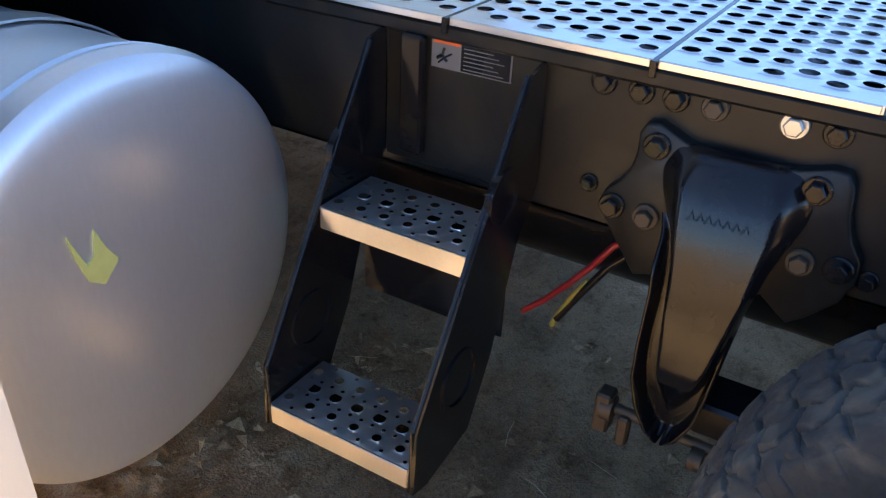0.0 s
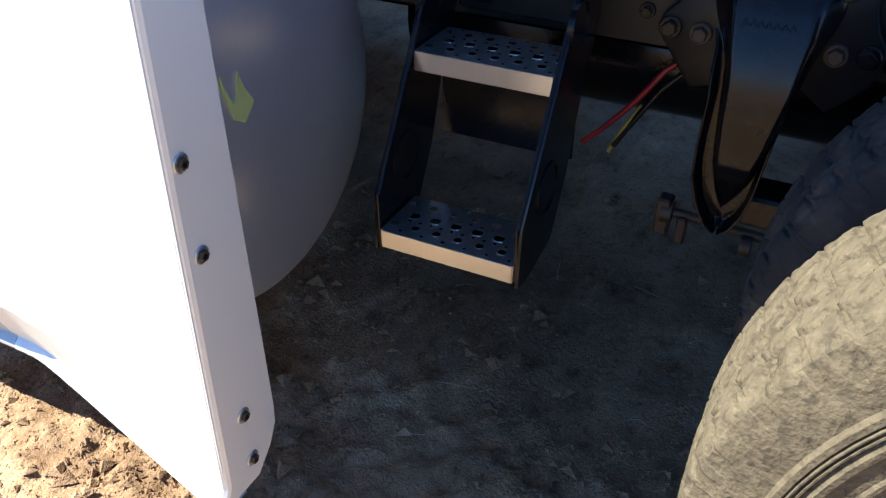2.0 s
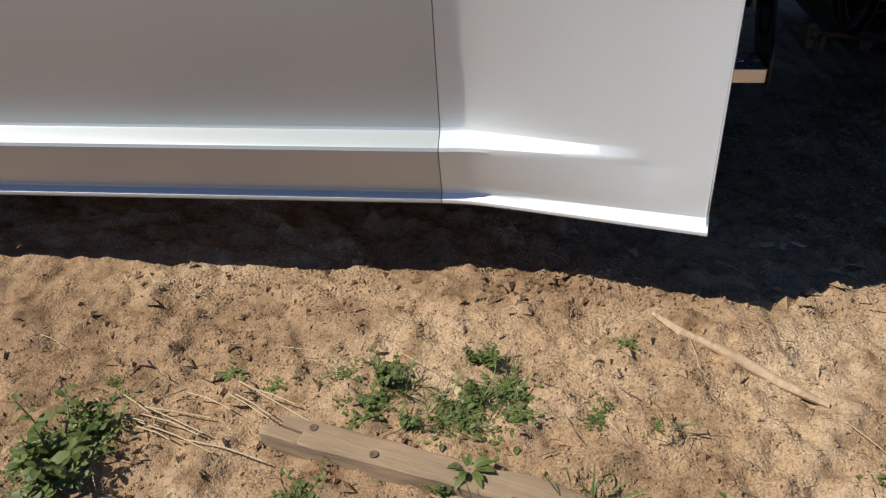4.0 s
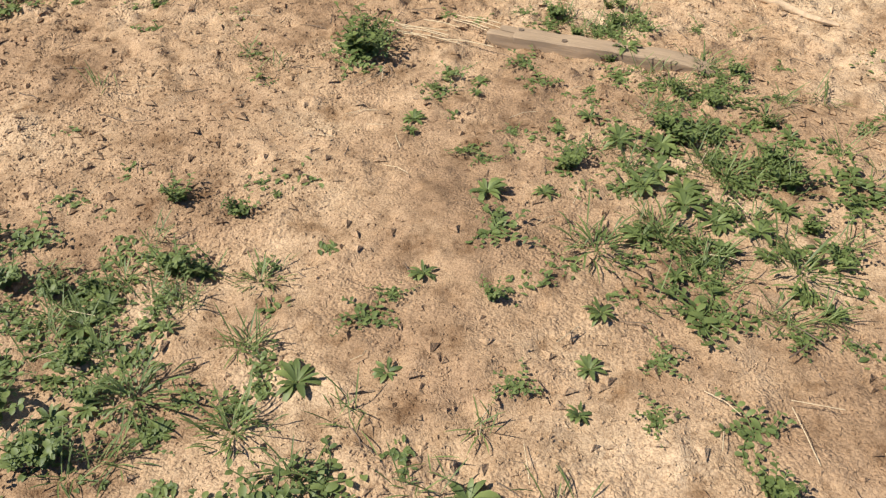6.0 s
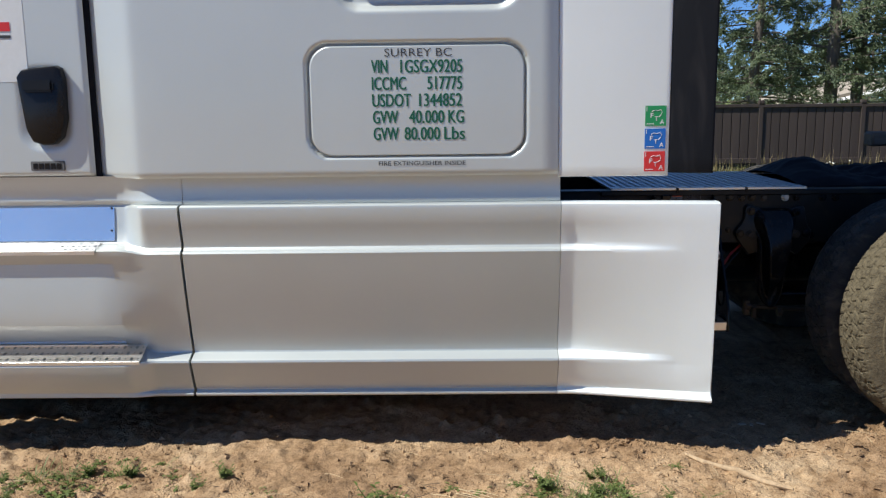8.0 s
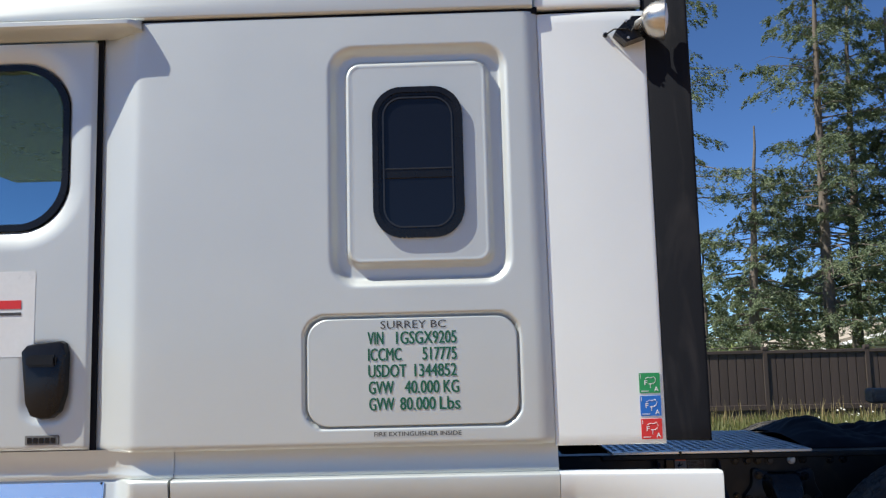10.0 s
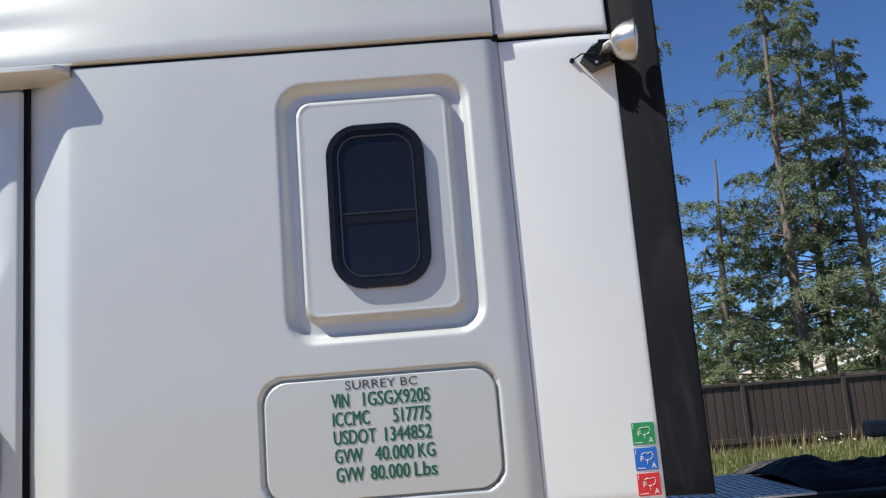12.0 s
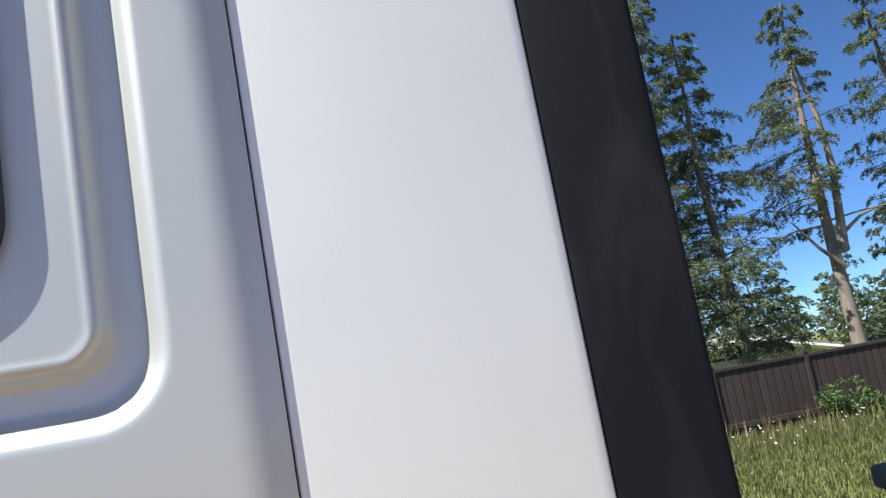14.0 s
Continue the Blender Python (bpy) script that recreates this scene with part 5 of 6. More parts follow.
def spray(rng, start, d, ln, count, size, verts, faces):
    """A drooping feathery twig: narrow leaf tufts set along a line."""
    side = d.cross(Vector((0, 0, 1)))
    side = side.normalized() if side.length > 0.01 else Vector((1, 0, 0))
    for _ in range(count):
        u = rng.random() ** 0.8
        p = start + d * (ln * u) + Vector((0, 0, -0.55 * ln * u * u)) + side * rng.gauss(0, 0.10 * ln) + Vector((0, 0, rng.gauss(0, 0.035 + 0.04 * ln)))
        a = (d + side * rng.gauss(0, 0.8) + Vector((0, 0, rng.gauss(-0.45, 0.5)))).normalized()
        e = a.cross(Vector((rng.gauss(0, 0.6), rng.gauss(0, 0.6), 1.0))).normalized()
        s = size * rng.uniform(0.6, 1.5)
        b = len(verts)
        verts.extend([tuple(p - a * s * 0.45), tuple(p + e * s * 0.20), tuple(p + a * s * 0.65), tuple(p - e * s * 0.20)])
        faces.append((b, b + 1, b + 2, b + 3))


def conifer(label, base, top, r0, seed, limbs, reach, low, mat=BARK, leaf=0.085, density=84, gap_side=None, bend=0.0, upto=1.0):
    """An old, uneven fir: bowed trunk, bare and leafy limbs of differing length, hung with feathery twigs."""
    rng = random.Random(seed)
    base, top = Vector(base), Vector(top)
    tree = thing("tree", label, "tree", base)
    pts, rad = [], []
    side = Vector((rng.gauss(0, 1), rng.gauss(0, 1), 0)).normalized()
    for k in (i / 13 for i in range(14)):
        pts.append(base.lerp(top, k) + side * (bend * math.sin(k * math.pi) + 0.05 * rng.gauss(0, 1) * k))
        rad.append(r0 * (1 - 0.93 * k) + 0.012)
    bm = bmesh.new()
    tube(bm, pts, rad, 10)
    part("trunk", bm, mat, tree, "", 50)
    bm = bmesh.new()
    verts, faces = [], []

    def on_trunk(k):
        i = min(int(k * 13), 12)
        return pts[i].lerp(pts[i + 1], k * 13 - i)

    for i in range(limbs):
        k = low + (0.985 - low) * (i + rng.random()) / limbs
        if k > upto:
            continue
        a = rng.uniform(0, 2 * math.pi)
        if gap_side is not None and math.cos(a - gap_side) > 0.35 and rng.random() < 0.75:
            continue
        env = (1 - (k - low) / (1 - low)) ** 0.7 * 0.88 + 0.12
        ln = reach * env * rng.uniform(0.35, 1.15)
        start = on_trunk(k)
        d = Vector((math.cos(a), math.sin(a), rng.uniform(-0.1, 0.35)))
        limb = [start]
        for q in (0.35, 0.7, 1.0):
            limb.append(start + d * ln * q + Vector((0, 0, -0.16 * ln * q * q)) + Vector((rng.gauss(0, 0.04), rng.gauss(0, 0.04), rng.gauss(0, 0.04))) * ln)
        rl = max(0.008, rad[min(int(k * 13), 13)] * 0.22)
        tube(bm, limb, [rl, rl * 0.7, rl * 0.45, rl * 0.15], 5, False)
        if rng.random() < 0.10:
            continue
        n = max(4, int(4 + 2.6 * ln))
        for j in range(n):
            q = 0.22 + 0.8 * (j + rng.random()) / n
            if rng.random() < 0.14:
                continue
            p = limb[0].lerp(limb[-1], q) + Vector((0, 0, 0.05 * ln * math.sin(math.pi * min(1.0, q))))
            turn = (1 if j % 2 else -1) * rng.uniform(0.4, 1.2)
            dd = Vector((math.cos(a + turn), math.sin(a + turn), rng.uniform(-0.25, 0.2)))
            spray(rng, p, dd, (0.22 + 0.30 * ln * (1.15 - q)) * rng.uniform(0.7, 1.3), int(density * rng.uniform(0.6, 1.3)), leaf, verts, faces)
    if upto == 1.0:
        for j in range(9):
            a = 2.4 * j
            spray(rng, on_trunk(0.90 + 0.011 * j), Vector((math.cos(a), math.sin(a), 0.45)), 0.52 - 0.03 * j, density // 2, leaf, verts, faces)
    tagged(part("branchwork", bm, mat, tree), kind="stuff")
    tagged(raw_part("crown", verts, faces, NEEDLE, tree), kind="stuff")
    return tree


conifer("tall old fir with an uneven dark green crown", (10.45, 22.0, -0.7), (10.8, 22.0, 14.4), 0.20, 3, 120, 3.3, 0.16, bend=0.25)
conifer("broken-topped fir with a bare snag", (8.2, 22.4, -0.7), (8.75, 22.4, 8.0), 0.19, 5, 80, 2.6, 0.2, upto=0.86)
conifer("tall fir with loose branch tips", (6.3, 23.5, -0.7), (6.5, 23.5, 15.5), 0.19, 7, 60, 3.3, 0.40, density=56)
conifer("dense dark fir behind the fence", (13.3, 22.6, -0.7), (13.2, 22.8, 11.8), 0.20, 9, 116, 3.1, 0.15, bend=0.2)
conifer("second tall fir with drooping limbs", (12.2, 24.4, -0.7), (12.9, 24.4, 14.0), 0.19, 11, 100, 3.0, 0.22)
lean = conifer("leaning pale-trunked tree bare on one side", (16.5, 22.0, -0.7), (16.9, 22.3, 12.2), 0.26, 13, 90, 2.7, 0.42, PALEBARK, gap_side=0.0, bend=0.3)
bm = bmesh.new()
tube(bm, [(16.72, 22.0, 3.9), (16.95, 22.1, 5.2), (17.12, 22.1, 6.6), (17.05, 22.1, 8.2), (16.8, 22.1, 9.6), (16.6, 22.1, 10.8)], [0.15, 0.13, 0.11, 0.08, 0.05, 0.02], 8)
tube(bm, [(16.75, 22.0, 4.4), (17.6, 22.1, 4.9), (18.6, 22.2, 5.2), (19.6, 22.2, 5.4)], [0.07, 0.05, 0.035, 0.012], 6)
tube(bm, [(16.65, 22.0, 3.4), (15.9, 22.0, 4.1), (15.2, 22.0, 5.0)], [0.08, 0.05, 0.02], 6)
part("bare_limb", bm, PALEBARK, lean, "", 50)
conifer("fir at the edge of the grove", (20.4, 22.6, -0.7), (20.2, 22.6, 13.0), 0.22, 17, 90, 2.9, 0.15)
conifer("tall fir farther back in the grove", (24.0, 25.0, -0.7), (24.0, 25.0, 14.5), 0.22, 19, 76, 3.0, 0.15)
for i, (x, y, h) in enumerate(((5.0, 27.0, 6.0), (8.6, 28.5, 5.5), (11.6, 28.0, 5.0), (14.9, 41.5, 6.0), (18.8, 41.0, 5.6), (22.4, 27.0, 6.0), (27.0, 26.0, 7.0), (11.0, 44.0, 7.0), (22.5, 45.0, 7.0), (27.0, 46.0, 8.0), (32.0, 44.0, 8.0))):
    conifer("low dense young conifer", (x, y, -0.8), (x + 0.1, y, h), 0.12, 40 + i, 50, 2.5, 0.05, leaf=0.13, density=36)


# woods closing the view far behind the house
def far_woods():
    rng = random.Random(77)
    verts, faces = [], []
    for i in range(110):
        x, y = 2.0 + i * 0.68 + rng.gauss(0, 0.5), rng.uniform(56.0, 64.0)
        h = 4.0 + 3.5 * rng.random()
        for q in (i2 / 7 for i2 in range(8)):
            leaf_cloud(rng, (x + rng.gauss(0, 0.4), y, -0.8 + h * q), 1.5 * (1.1 - q) + 0.3, 26, 0.5, verts, faces, 0.2)
    tagged(raw_part("distant_woods", verts, faces, NEEDLE), "dark green woods far behind the house", "trees", kind="stuff")


far_woods()


# shrub against the fence
def shrub(x, y, z, seed, size):
    rng = random.Random(seed)
    sh = thing("shrub", "leafy green shrub growing against the fence", "shrub", (x, y, z), "shrubs by the fence")
    bm = bmesh.new()
    verts, faces = [], []
    for i in range(15):
        a, ln = rng.uniform(0, 6.28), size * rng.uniform(0.5, 1.1)
        tip = Vector((x + math.cos(a) * ln * 0.65, y + math.sin(a) * ln * 0.3, z + ln * rng.uniform(0.5, 1.0)))
        tube(bm, [(x, y, z), tip], [0.012, 0.003], 5, False)
        for q in (0.45, 0.7, 0.95):
            leaf_cloud(rng, Vector((x, y, z)).lerp(tip, q), 0.17 * size, 26, 0.10, verts, faces)
    tagged(part("branchwork", bm, BARK, sh), kind="stuff")
    tagged(raw_part("leaves", verts, faces, SHRUB, sh), kind="stuff")


shrub(12.2, 16.9, -0.52, 1, 1.1)
shrub(13.1, 16.9, -0.54, 2, 0.8)


# meadow between truck and fence
def blades(name, count, region, hmin, hmax, mat, seed, label, bend=0.4, width=0.006):
    rng = random.Random(seed)
    verts, faces = [], []
    for _ in range(count):
        x, y = region(rng)
        z = ground_height(x, y) - 0.01
        h, a = rng.uniform(hmin, hmax), rng.uniform(0, 6.28)
        dx, dy = math.cos(a), math.sin(a)
        k = bend * rng.uniform(0.2, 1.0) * h
        w = width * rng.uniform(0.7, 1.4)
        b = len(verts)
        verts += [(x - dy * w, y + dx * w, z), (x + dy * w, y - dx * w, z), (x + dx * k * 0.35 + dy * w * 0.7, y + dy * k * 0.35 - dx * w * 0.7, z + h * 0.6),
                  (x + dx * k * 0.35 - dy * w * 0.7, y + dy * k * 0.35 + dx * w * 0.7, z + h * 0.6), (x + dx * k, y + dy * k, z + h)]
        faces += [(b, b + 1, b + 2, b + 3), (b + 3, b + 2, b + 4)]
    return tagged(raw_part(name, verts, faces, mat), label, "grass", kind="stuff")


blades("meadow_grass", 60000, lambda r: (r.uniform(2.0, 17.0), 5.0 + 12.4 * r.random() ** 0.8), 0.04, 0.14, GRASSBLADE, 1, "short sunlit meadow grass before the fence", 0.6, 0.012)
blades("tall_meadow_grass", 9000, lambda r: (r.uniform(4.0, 16.0), 17.4 - 4.5 * r.random() ** 1.5), 0.12, 0.34, GRASSBLADE, 5, "taller green meadow grass by the fence", 0.5, 0.009)
blades("dry_meadow_stalks", 700, lambda r: (r.uniform(4.0, 16.0), 17.4 - 3.0 * r.random() ** 1.8), 0.25, 0.7, DRYBLADE, 2, "tall dry stalks along the fence", 0.35, 0.007)


def daisies():
    rng = random.Random(4)
    verts, faces = [], []
    for _ in range(60):
        x, y = rng.uniform(7.0, 14.0), rng.uniform(13.0, 17.2)
        z = ground_height(x, y) + rng.uniform(0.15, 0.45)
        r = rng.uniform(0.014, 0.028)
        b = len(verts)
        n = 7
        verts += [(x + r * math.cos(6.283 * i / n), y + 0.9 * r * math.sin(6.283 * i / n), z + 0.6 * r * math.sin(6.283 * i / n)) for i in range(n)] + [(x, y, z + 0.01)]
        faces += [(b + i, b + (i + 1) % n, b + n) for i in range(n)]
    tagged(raw_part("daisy_heads", verts, faces, PETAL), "white daisies scattered in the meadow", "flower", kind="stuff")


daisies()


# ---- on the soil by the truck ----
def lumber():
    """A split length of tan lumber lying on the soil, its end broken into splints."""
    ob = thing("lumber_offcut", "weathered tan lumber offcut lying in the soil", "lumber")

    def piece(name, x0, x1, y0, y1, z0, z1, cuts, label=""):
        bm = bmesh.new()
        box(bm, x0, x1, y0, y1, z0, z1, 0.003)
        bmesh.ops.subdivide_edges(bm, edges=[e for e in bm.edges if abs(e.verts[0].co.x - e.verts[1].co.x) > 0.6 * (x1 - x0)], cuts=cuts)
        for v in bm.verts:
            v.co += Vector((0.006 * noise.noise(v.co * 40), 0.005 * noise.noise(v.co * 12), 0.005 * noise.noise(v.co * 14 + Vector((3, 0, 0)))))
            if v.co.x > 0.24:
                v.co.z -= 0.22 * (v.co.x - 0.24)
        part(name, bm, PALEWOOD, ob, label, 40)

    piece("beam", -0.25, 0.34, -0.031, 0.030, -0.03, 0.026, 18)
    piece("splint", -0.33, -0.245, -0.030, -0.004, -0.03, 0.022, 5, "broken end of the lumber")
    piece("splint", -0.30, -0.245, 0.000, 0.028, -0.03, 0.024, 4, "broken end of the lumber")
    for x, y in ((-0.235, 0.012), (-0.10, -0.012), (0.05, 0.010)):
        bm = bmesh.new()
        lathe(bm, [(0.020, 0.0085), (0.0275, 0.0085), (0.0278, 0.006), (0.0262, 0.0)], (x, y, 0.0), "Z", 9)
        part("knot", bm, TWIG, ob, "dark knot in the wood")
    ob.matrix_basis = pose(0.045, -0.545, 0.006, 2, 1.0, -15)


lumber()


def add_leaf(verts, faces, at, aim, rise, ln, w, curl):
    """One folded leaf of four cross-sections, arching up and over."""
    dx, dy = math.cos(aim), math.sin(aim)
    b = len(verts)
    for q, ww in ((0.0, 0.22), (0.32, 0.85), (0.62, 1.0), (0.86, 0.6), (1.0, 0.06)):
        hz = at[2] + ln * (rise * q - curl * q * q)
        x, y = at[0] + dx * ln * q, at[1] + dy * ln * q
        verts += [(x - dy * w * ww, y + dx * w * ww, hz + 0.25 * w * ww), (x, y, hz), (x + dy * w * ww, y - dx * w * ww, hz + 0.25 * w * ww)]
    for q in range(4):
        k = b + q * 3
        faces += [(k, k + 1, k + 4, k + 3), (k + 1, k + 2, k + 5, k + 4)]


def weed(name, seed, habit, label):
    """A low weed: root crown, and leaves in a rosette, a tuft, along creeping stems or up leafy stems."""
    rng = random.Random(seed)
    ob = thing(name, label, "weed", group="weeds on the soil")
    crown = bmesh.new()
    tube(crown, [(0, 0, -0.014), (0.001, 0, 0.0), (0, 0.001, 0.008)], [0.003, 0.004, 0.002], 6)
    stems = []
    verts, faces = [], []
    if habit == "rosette":
        for i in range(24):
            a = 2.4 * i + rng.gauss(0, 0.3)
            ln = rng.uniform(0.018, 0.05)
            add_leaf(verts, faces, (0.004 * math.cos(a), 0.004 * math.sin(a), 0.004), a, rng.uniform(0.25, 1.0), ln, ln * rng.uniform(0.11, 0.19), rng.uniform(0.3, 0.9))
    elif habit == "tuft":
        for i in range(58):
            a, off = rng.uniform(0, 6.283), abs(rng.gauss(0, 0.03))
            ln = rng.uniform(0.02, 0.07)
            add_leaf(verts, faces, (off * math.cos(a), off * math.sin(a), 0.0), a + rng.gauss(0, 0.7), rng.uniform(0.5, 1.6), ln, rng.uniform(0.0012, 0.0026), rng.uniform(0.4, 1.0))
    else:
        upright = habit == "bush"
        for i in range(13 if upright else 8):
            a = 2 * math.pi * i / 8 + rng.gauss(0, 0.4)
            ln = rng.uniform(0.05, 0.10) if upright else rng.uniform(0.05, 0.13)
            lift = rng.uniform(0.35, 0.9) if upright else rng.uniform(0.03, 0.16)
            out = rng.uniform(0.35, 0.9) if upright else 1.0
            path = []
            for q in (0.0, 0.33, 0.66, 1.0):
                path.append((ln * out * q * math.cos(a + 0.5 * q), ln * out * q * math.sin(a + 0.5 * q), 0.004 + ln * lift * q))
            stem = bmesh.new()
            tube(stem, path, [0.0016, 0.0014, 0.0011, 0.0006], 5, False)
            stems.append(stem)
            count = 11 if upright else 9
            for n in range(count):
                q = (n + 0.8) / count
                f = q * 3
                k = min(int(f), 2)
                at = Vector(path[k]).lerp(Vector(path[k + 1]), f - k)
                size = rng.uniform(0.009, 0.023) * (1.2 - 0.6 * q)
                add_leaf(verts, faces, at, a + 0.5 * q + (1.2 if n % 2 else -1.2) + rng.gauss(0, 0.4), rng.uniform(-0.1, 0.7), size, size * rng.uniform(0.22, 0.36), 0.3)
    part("root_crown", crown, WEEDLEAF, ob)
    for stem in stems:
        part("stem", stem, WEEDLEAF, ob)
    tagged(raw_part("foliage", verts, faces, WEEDLEAF, ob, True), kind="stuff")
    return ob


KINDS = [weed("broadleaf_weed", 1, "rosette", "low rosette of broad green leaves on bare soil"),
         weed("grass_tuft", 2, "tuft", "tuft of green grass on bare soil"),
         weed("creeping_weed", 3, "creeper", "small-leaved creeping green weed on bare soil"),
         weed("bushy_weed", 4, "bush", "bushy leafy green weed on bare soil")]
# x, y, kind, size: first the plants that stand alone, then those in the two dense patches
LONE = [(-0.65, -0.58, 3, 1.9), (-1.81, -0.33, 2, 1.5), (-1.25, -0.20, 3, 0.9), (-0.07, -0.28, 3, 0.9), (0.10, -0.38, 2, 0.9), (0.37, -0.38, 2, 0.7), (-0.17, -0.61, 2, 0.8), (-0.42, -0.77, 2, 0.7),
        (-0.47, -0.94, 0, 0.7), (-0.33, -1.07, 2, 0.7), (-0.28, -1.25, 0, 1.0), (-0.26, -1.40, 2, 1.0), (-0.41, -1.55, 0, 0.7), (-0.27, -1.61, 3, 0.6), (-0.51, -1.67, 2, 0.8), (-0.62, -1.84, 0, 1.0),
        (-0.46, -1.81, 0, 0.6), (-0.23, -1.84, 2, 0.6), (-0.31, -2.07, 0, 1.1), (-0.62, -2.10, 3, 1.2), (0.04, -1.76, 2, 0.6), (0.17, -1.91, 2, 0.9), (0.17, -2.03, 3, 0.8), (-0.54, -2.05, 2, 1.1)]
PATCH = [(0.05, -1.01, 0, 1.0), (-0.06, -1.06, 2, 0.7), (0.13, -1.13, 0, 1.1), (-0.15, -1.25, 0, 0.6), (-0.05, -1.45, 1, 1.2), (0.11, -1.39, 1, 1.2), (0.28, -1.16, 1, 1.3), (0.43, -1.19, 3, 1.3), (0.57, -1.18, 2, 1.2),
         (0.37, -1.48, 1, 1.3), (0.14, -1.63, 2, 1.4), (-0.98, -1.31, 3, 0.9), (-0.83, -1.35, 3, 0.7), (-0.93, -1.54, 3, 1.0), (-1.02, -1.57, 1, 0.8), (-0.74, -1.57, 1, 0.8), (-1.26, -1.46, 2, 1.0), (-1.06, -1.71, 0, 1.0),
         (-0.69, -1.80, 2, 0.7), (-0.90, -1.88, 1, 1.1), (-1.14, -1.92, 3, 1.2), (-1.01, -2.01, 3, 1.0), (-0.71, -1.95, 1, 0.9), (0.34, -0.62, 1, 0.9)]
sprout = random.Random(31)


def around(count, cx, cy, sx, sy, kinds, lo, hi):
    return [(sprout.gauss(cx, sx), sprout.gauss(cy, sy), sprout.choice(kinds), sprout.uniform(lo, hi)) for _ in range(count)]


SPOTS = LONE + PATCH
SPOTS += around(54, 0.27, -1.16, 0.20, 0.25, (0, 0, 2, 2, 3, 3, 1), 0.6, 1.1)
SPOTS += around(12, 0.18, -0.70, 0.16, 0.07, (0, 2, 2, 3), 0.5, 0.9)
SPOTS += around(34, -1.08, -1.76, 0.24, 0.16, (0, 2, 2, 3), 0.5, 1.0)
SPOTS += around(5, -0.62, -0.56, 0.07, 0.05, (2, 3), 0.8, 1.2)
SPOTS += around(9, -1.75, -0.22, 0.22, 0.07, (2, 3, 1), 0.6, 1.0)
SPOTS += around(12, 0.12, -0.36, 0.16, 0.09, (2, 2, 3), 0.5, 0.8)
SPOTS += [(sprout.uniform(-1.3, 0.8), sprout.uniform(-2.2, -0.15), sprout.choice((0, 2, 2)), sprout.uniform(0.3, 0.6)) for _ in range(34)]
used = set()
for x, y, k, s in SPOTS:
    m = pose(x, y, soil_relief(x, y) - 0.005, random.gauss(0, 6), random.gauss(0, 6), random.uniform(0, 360)) @ Matrix.Diagonal((s, s, s, 1))
    if k not in used:
        KINDS[k].matrix_basis = m
        used.add(k)
    else:
        q = 1 / KINDS[k].scale[0]
        copy_thing(KINDS[k], m @ Matrix.Diagonal((q, q, q, 1)))


def weed_mat():
    """Seedlings and thin grass in loose patches between the larger weeds."""
    rng = random.Random(21)
    verts, faces = [], []
    zones = [(0.26, -1.18, 0.19, 0.25, 70), (0.28, -0.78, 0.14, 0.07, 24), (0.10, -1.55, 0.18, 0.10, 16), (-1.02, -1.76, 0.23, 0.17, 60), (-1.45, -1.75, 0.28, 0.22, 50), (0.75, -1.2, 0.25, 0.3, 24),
             (-0.55, -2.1, 0.25, 0.07, 10), (-1.7, -0.14, 0.22, 0.07, 18), (0.05, -0.36, 0.12, 0.07, 10), (-0.5, -1.3, 0.8, 0.6, 26), (-0.4, -0.5, 0.8, 0.22, 14)]
    for cx, cy, sx, sy, n in zones:
        for _ in range(n):
            px, py = rng.gauss(cx, sx), rng.gauss(cy, sy)
            r = rng.uniform(0.008, 0.026)
            grassy = rng.random() < 0.25
            for _ in range(rng.randint(10, 30)):
                x, y = rng.gauss(px, r), rng.gauss(py, r)
                ln = rng.uniform(0.02, 0.07) if grassy else rng.uniform(0.008, 0.022)
                add_leaf(verts, faces, (x, y, soil_relief(x, y) - 0.004), rng.uniform(0, 6.283), rng.uniform(0.4, 1.5) if grassy else rng.uniform(0.0, 0.6), ln, 0.0014 if grassy else ln * rng.uniform(0.18, 0.32), 0.35)
    tagged(raw_part("creeping_weeds", verts, faces, WEEDLEAF), "patchy seedlings and thin green grass on the soil", "weed", kind="stuff")


weed_mat()


# half-buried pale stick, and pale chips that stand for sun flecks under the truck
bm = bmesh.new()
knots = [(0.505, -0.045), (0.56, -0.10), (0.61, -0.135), (0.66, -0.19), (0.74, -0.245), (0.82, -0.315)]
tube(bm, [(x, y, soil_relief(x, y) - 0.003) for x, y in knots], [0.005, 0.011, 0.009, 0.012, 0.012, 0.005], 7)
for v in bm.verts:
    v.co += Vector((noise.noise(v.co * 60), noise.noise(v.co * 60 + Vector((9, 0, 0))), noise.noise(v.co * 60 + Vector((0, 9, 0))))) * 0.004
tagged(part("stick", bm, DRYROOT, None, "", 50), "pale dry stick half buried in soil", "stick")
for x, y, a in ((0.835, 0.285, 20), (0.872, 0.280, 70), (0.915, 0.290, 130)):
    bm = bmesh.new()
    box(bm, -0.018, 0.018, -0.007, 0.007, 0.0, 0.004, 0.001)
    ob = tagged(part("wood_chip", bm, SUNFLECK, None), "small fleck of sun on the shaded soil, modelled as a pale chip", "chip", "chips under the truck")
    ob.matrix_basis = pose(x, y, 0.006, 8, 5, a)


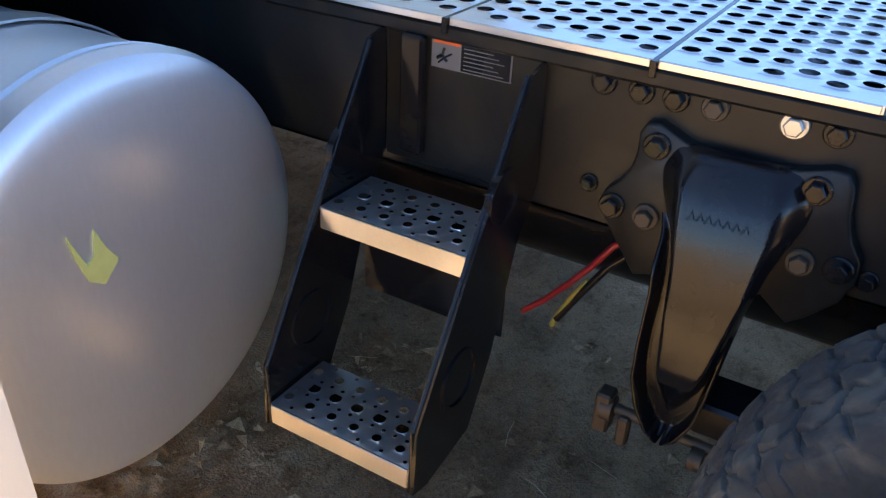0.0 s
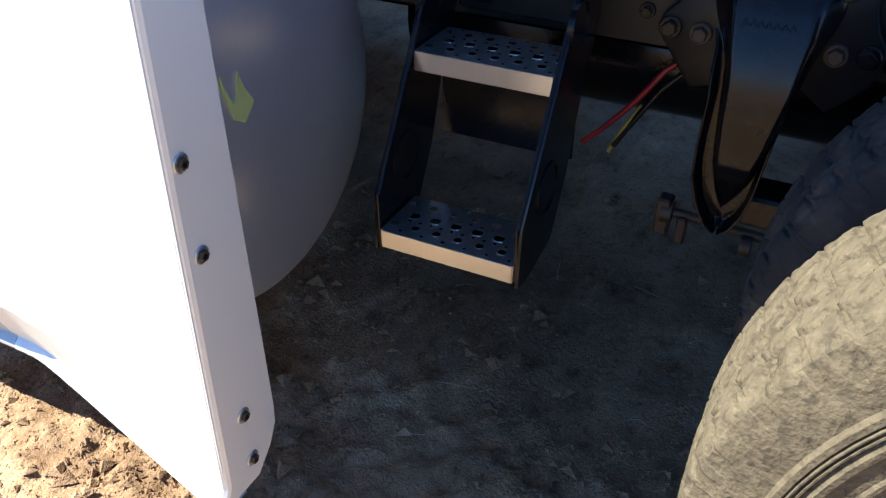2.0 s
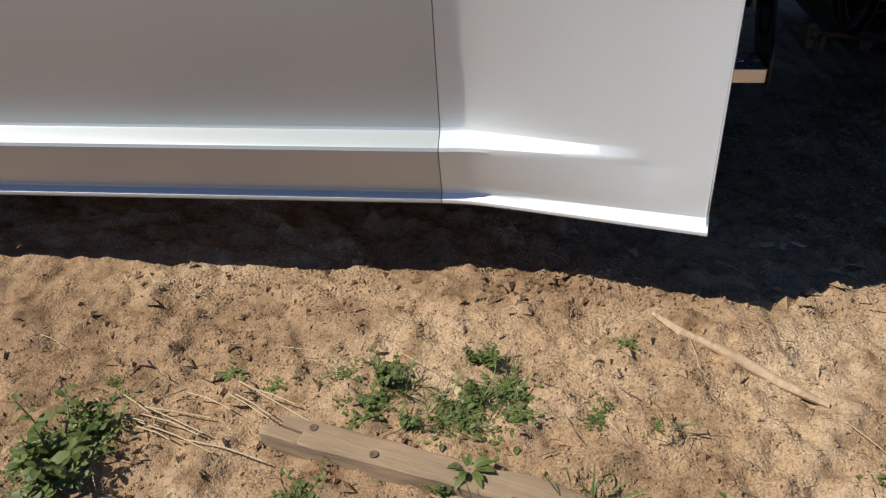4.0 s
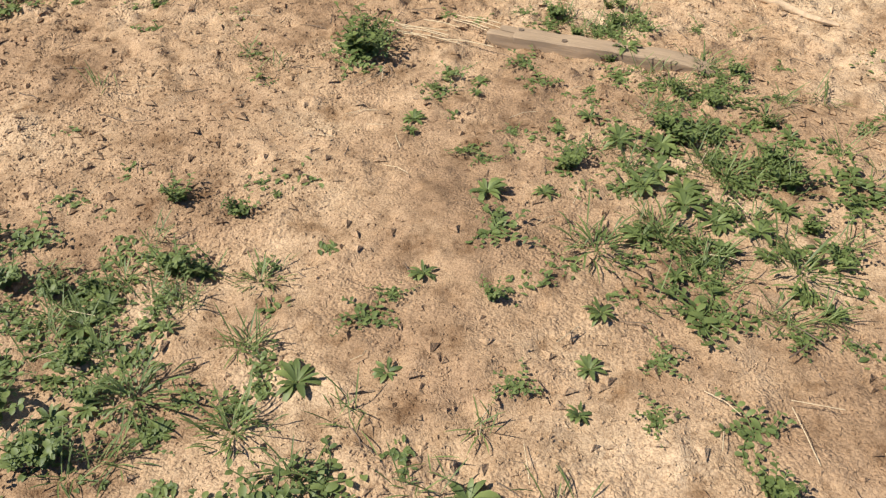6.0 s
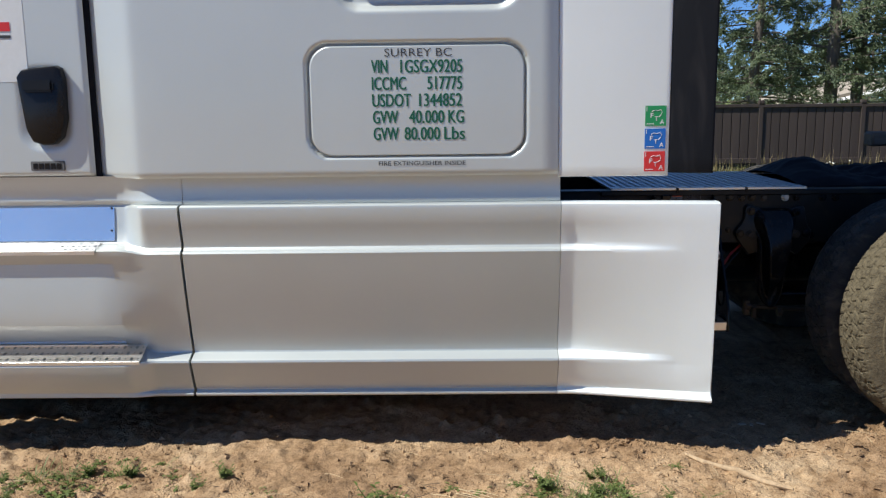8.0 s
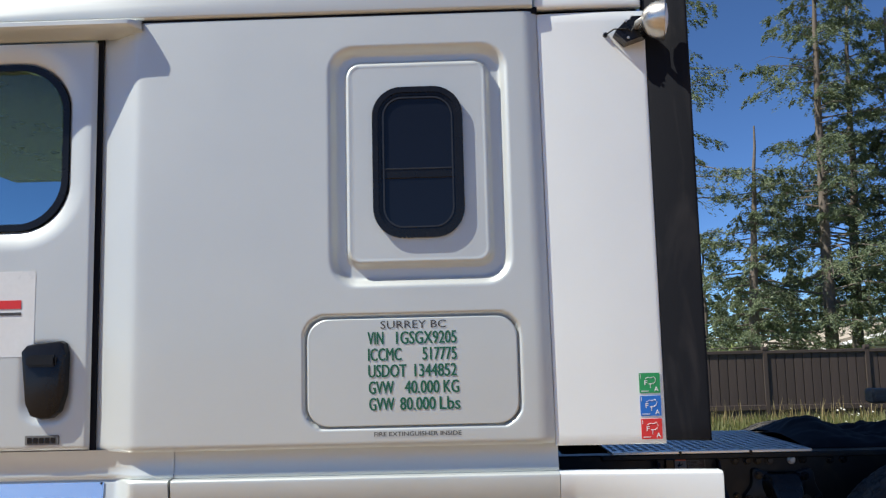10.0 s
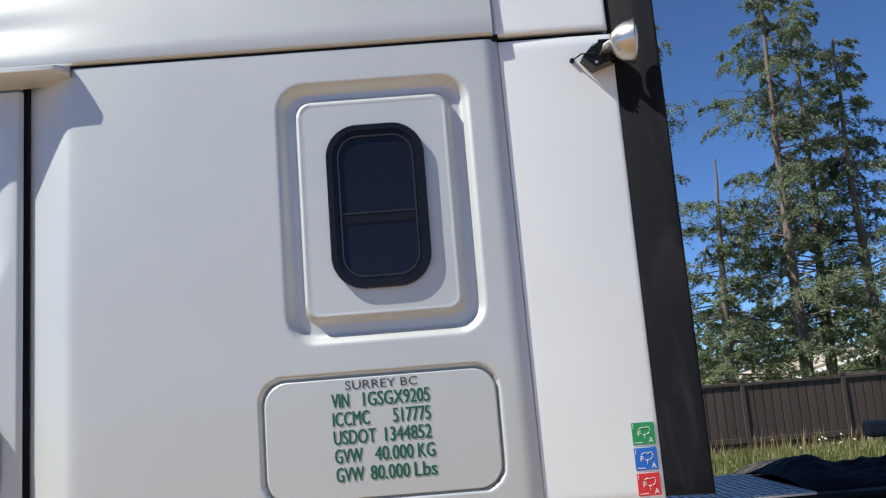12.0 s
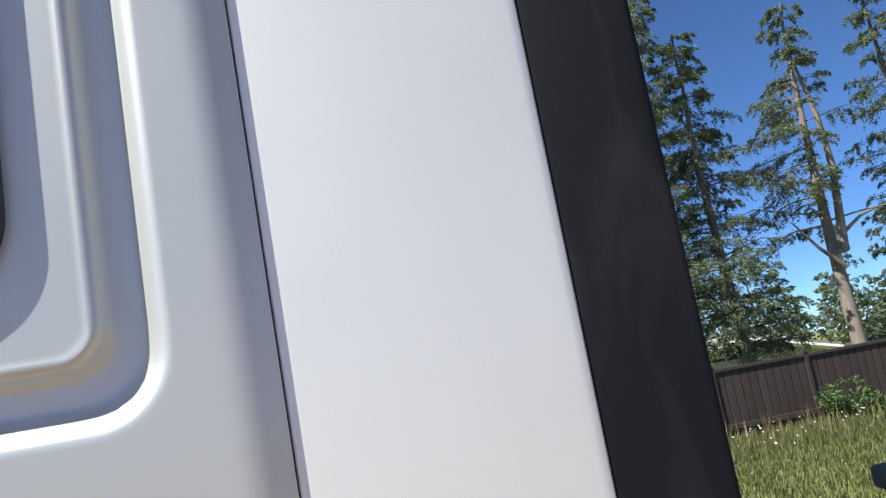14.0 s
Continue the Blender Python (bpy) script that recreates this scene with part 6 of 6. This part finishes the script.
# loose crumbs of soil and grit, thickest in granular patches
def crumbs():
    rng = random.Random(8)
    verts, faces = [], []
    base = [(0, 0, 1), (0.9, 0, 0.1), (-0.3, 0.85, 0.15), (-0.4, -0.8, 0.05), (0.1, 0.1, -0.7)]
    tri = [(0, 1, 2), (0, 2, 3), (0, 3, 1), (4, 2, 1), (4, 3, 2), (4, 1, 3)]
    for i in range(96000):
        shaded = i >= 86000
        x, y = (rng.uniform(0.1, 1.6), rng.uniform(0.0, 1.5)) if shaded else (rng.uniform(-2.2, 1.5), rng.uniform(-2.6, 0.3))
        grain = 0.62 + 1.25 * noise.noise(Vector((x * 1.5, y * 1.5, 5))) + 0.5 * noise.noise(Vector((x * 6, y * 6, 2)))
        if rng.random() > grain:
            continue
        r = 0.0022 + 0.0042 * rng.random() ** 1.6 + (0.016 * rng.random() ** 1.5 if rng.random() < 0.06 else 0.0)
        r *= 1.7 if shaded else 1.0
        a, b = rng.uniform(0, 6.28), len(verts)
        z0 = soil_relief(x, y) - 0.006 + 0.15 * r
        ca, sa, ax = math.cos(a), math.sin(a), rng.uniform(0.7, 1.4)
        for u, v, w in base:
            j = rng.uniform(0.7, 1.3)
            verts.append((x + r * j * (u * ax * ca - v * sa), y + r * j * (u * ax * sa + v * ca), z0 + r * 0.5 * w * j))
        faces += [(b + i, b + j, b + k) for i, j, k in tri]
    tagged(raw_part("soil_crumbs", verts, faces, SOIL), "loose crumbs of tan soil", "soil", kind="stuff")


crumbs()


def straw():
    rng = random.Random(12)
    bm = bmesh.new()
    for i in range(114):
        if i < 14:
            x, y = rng.gauss(-0.40, 0.10), rng.gauss(-0.455, 0.045)
        elif i >= 94:
            x, y = rng.uniform(0.2, 1.3), rng.uniform(0.1, 1.2)
        else:
            x, y = rng.uniform(-2.2, 0.9), rng.uniform(-2.6, 0.0)
        a, ln = rng.uniform(-0.6, -0.05) if i < 14 else rng.uniform(0, 3.14), rng.uniform(0.08, 0.24) if i < 14 else rng.uniform(0.03, 0.13)
        d = Vector((math.cos(a), math.sin(a), 0)) * ln / 2
        z = 0.006 + 0.012 * rng.random()
        c = Vector((x, y, z))
        tube(bm, [c - d, c + Vector((rng.gauss(0, 0.003), rng.gauss(0, 0.003), 0.004)), c + d], 0.0016 if i < 14 else 0.0009, 4, False)
    part("straw_litter", bm, STRAW, None)
    tagged(bpy.data.objects["straw_litter"], "scattered dry straw stalks on the soil", "straw", kind="stuff")


straw()


def twigs():
    rng = random.Random(19)
    bm = bmesh.new()
    for _ in range(130):
        x, y = rng.uniform(-1.6, 0.8), -0.25 - 2.0 * rng.random() ** 1.4
        a, ln = rng.uniform(0, 6.283), rng.uniform(0.02, 0.09)
        p = [Vector((x, y, 0.004))]
        for k in (1, 2, 3):
            a += rng.gauss(0, 0.35)
            p.append(p[-1] + Vector((math.cos(a), math.sin(a), rng.uniform(-0.06, 0.08))) * ln / 3)
        tube(bm, p, [0.0016, 0.0014, 0.0011, 0.0006], 4, False)
    tagged(part("twig_litter", bm, TWIG, None), "short dead brown twigs scattered on the soil", "twigs", kind="stuff")


twigs()


# dead branch lying across the field behind the chassis, on the frame's far side
bm = bmesh.new()
box(bm, 0, 1.6, -0.06, 0.06, -0.04, 0.04, 0.012)
bmesh.ops.subdivide_edges(bm, edges=[e for e in bm.edges if abs(e.verts[0].co.x - e.verts[1].co.x) > 0.5], cuts=16)
for v in bm.verts:
    v.co += Vector((0.02, 0.010, 0.008)) * noise.noise(v.co * 7)
beam = part("wooden_beam", bm, GREYWOOD, truck, "weathered grey timber lying on the chassis", 40)
beam.location = (1.92, 1.63, 1.145)
part("beam_block", box(bmesh.new(), 2.2, 2.5, 1.5, 1.76, 0.95, 1.11, 0.01), BLACKPAINT, truck)
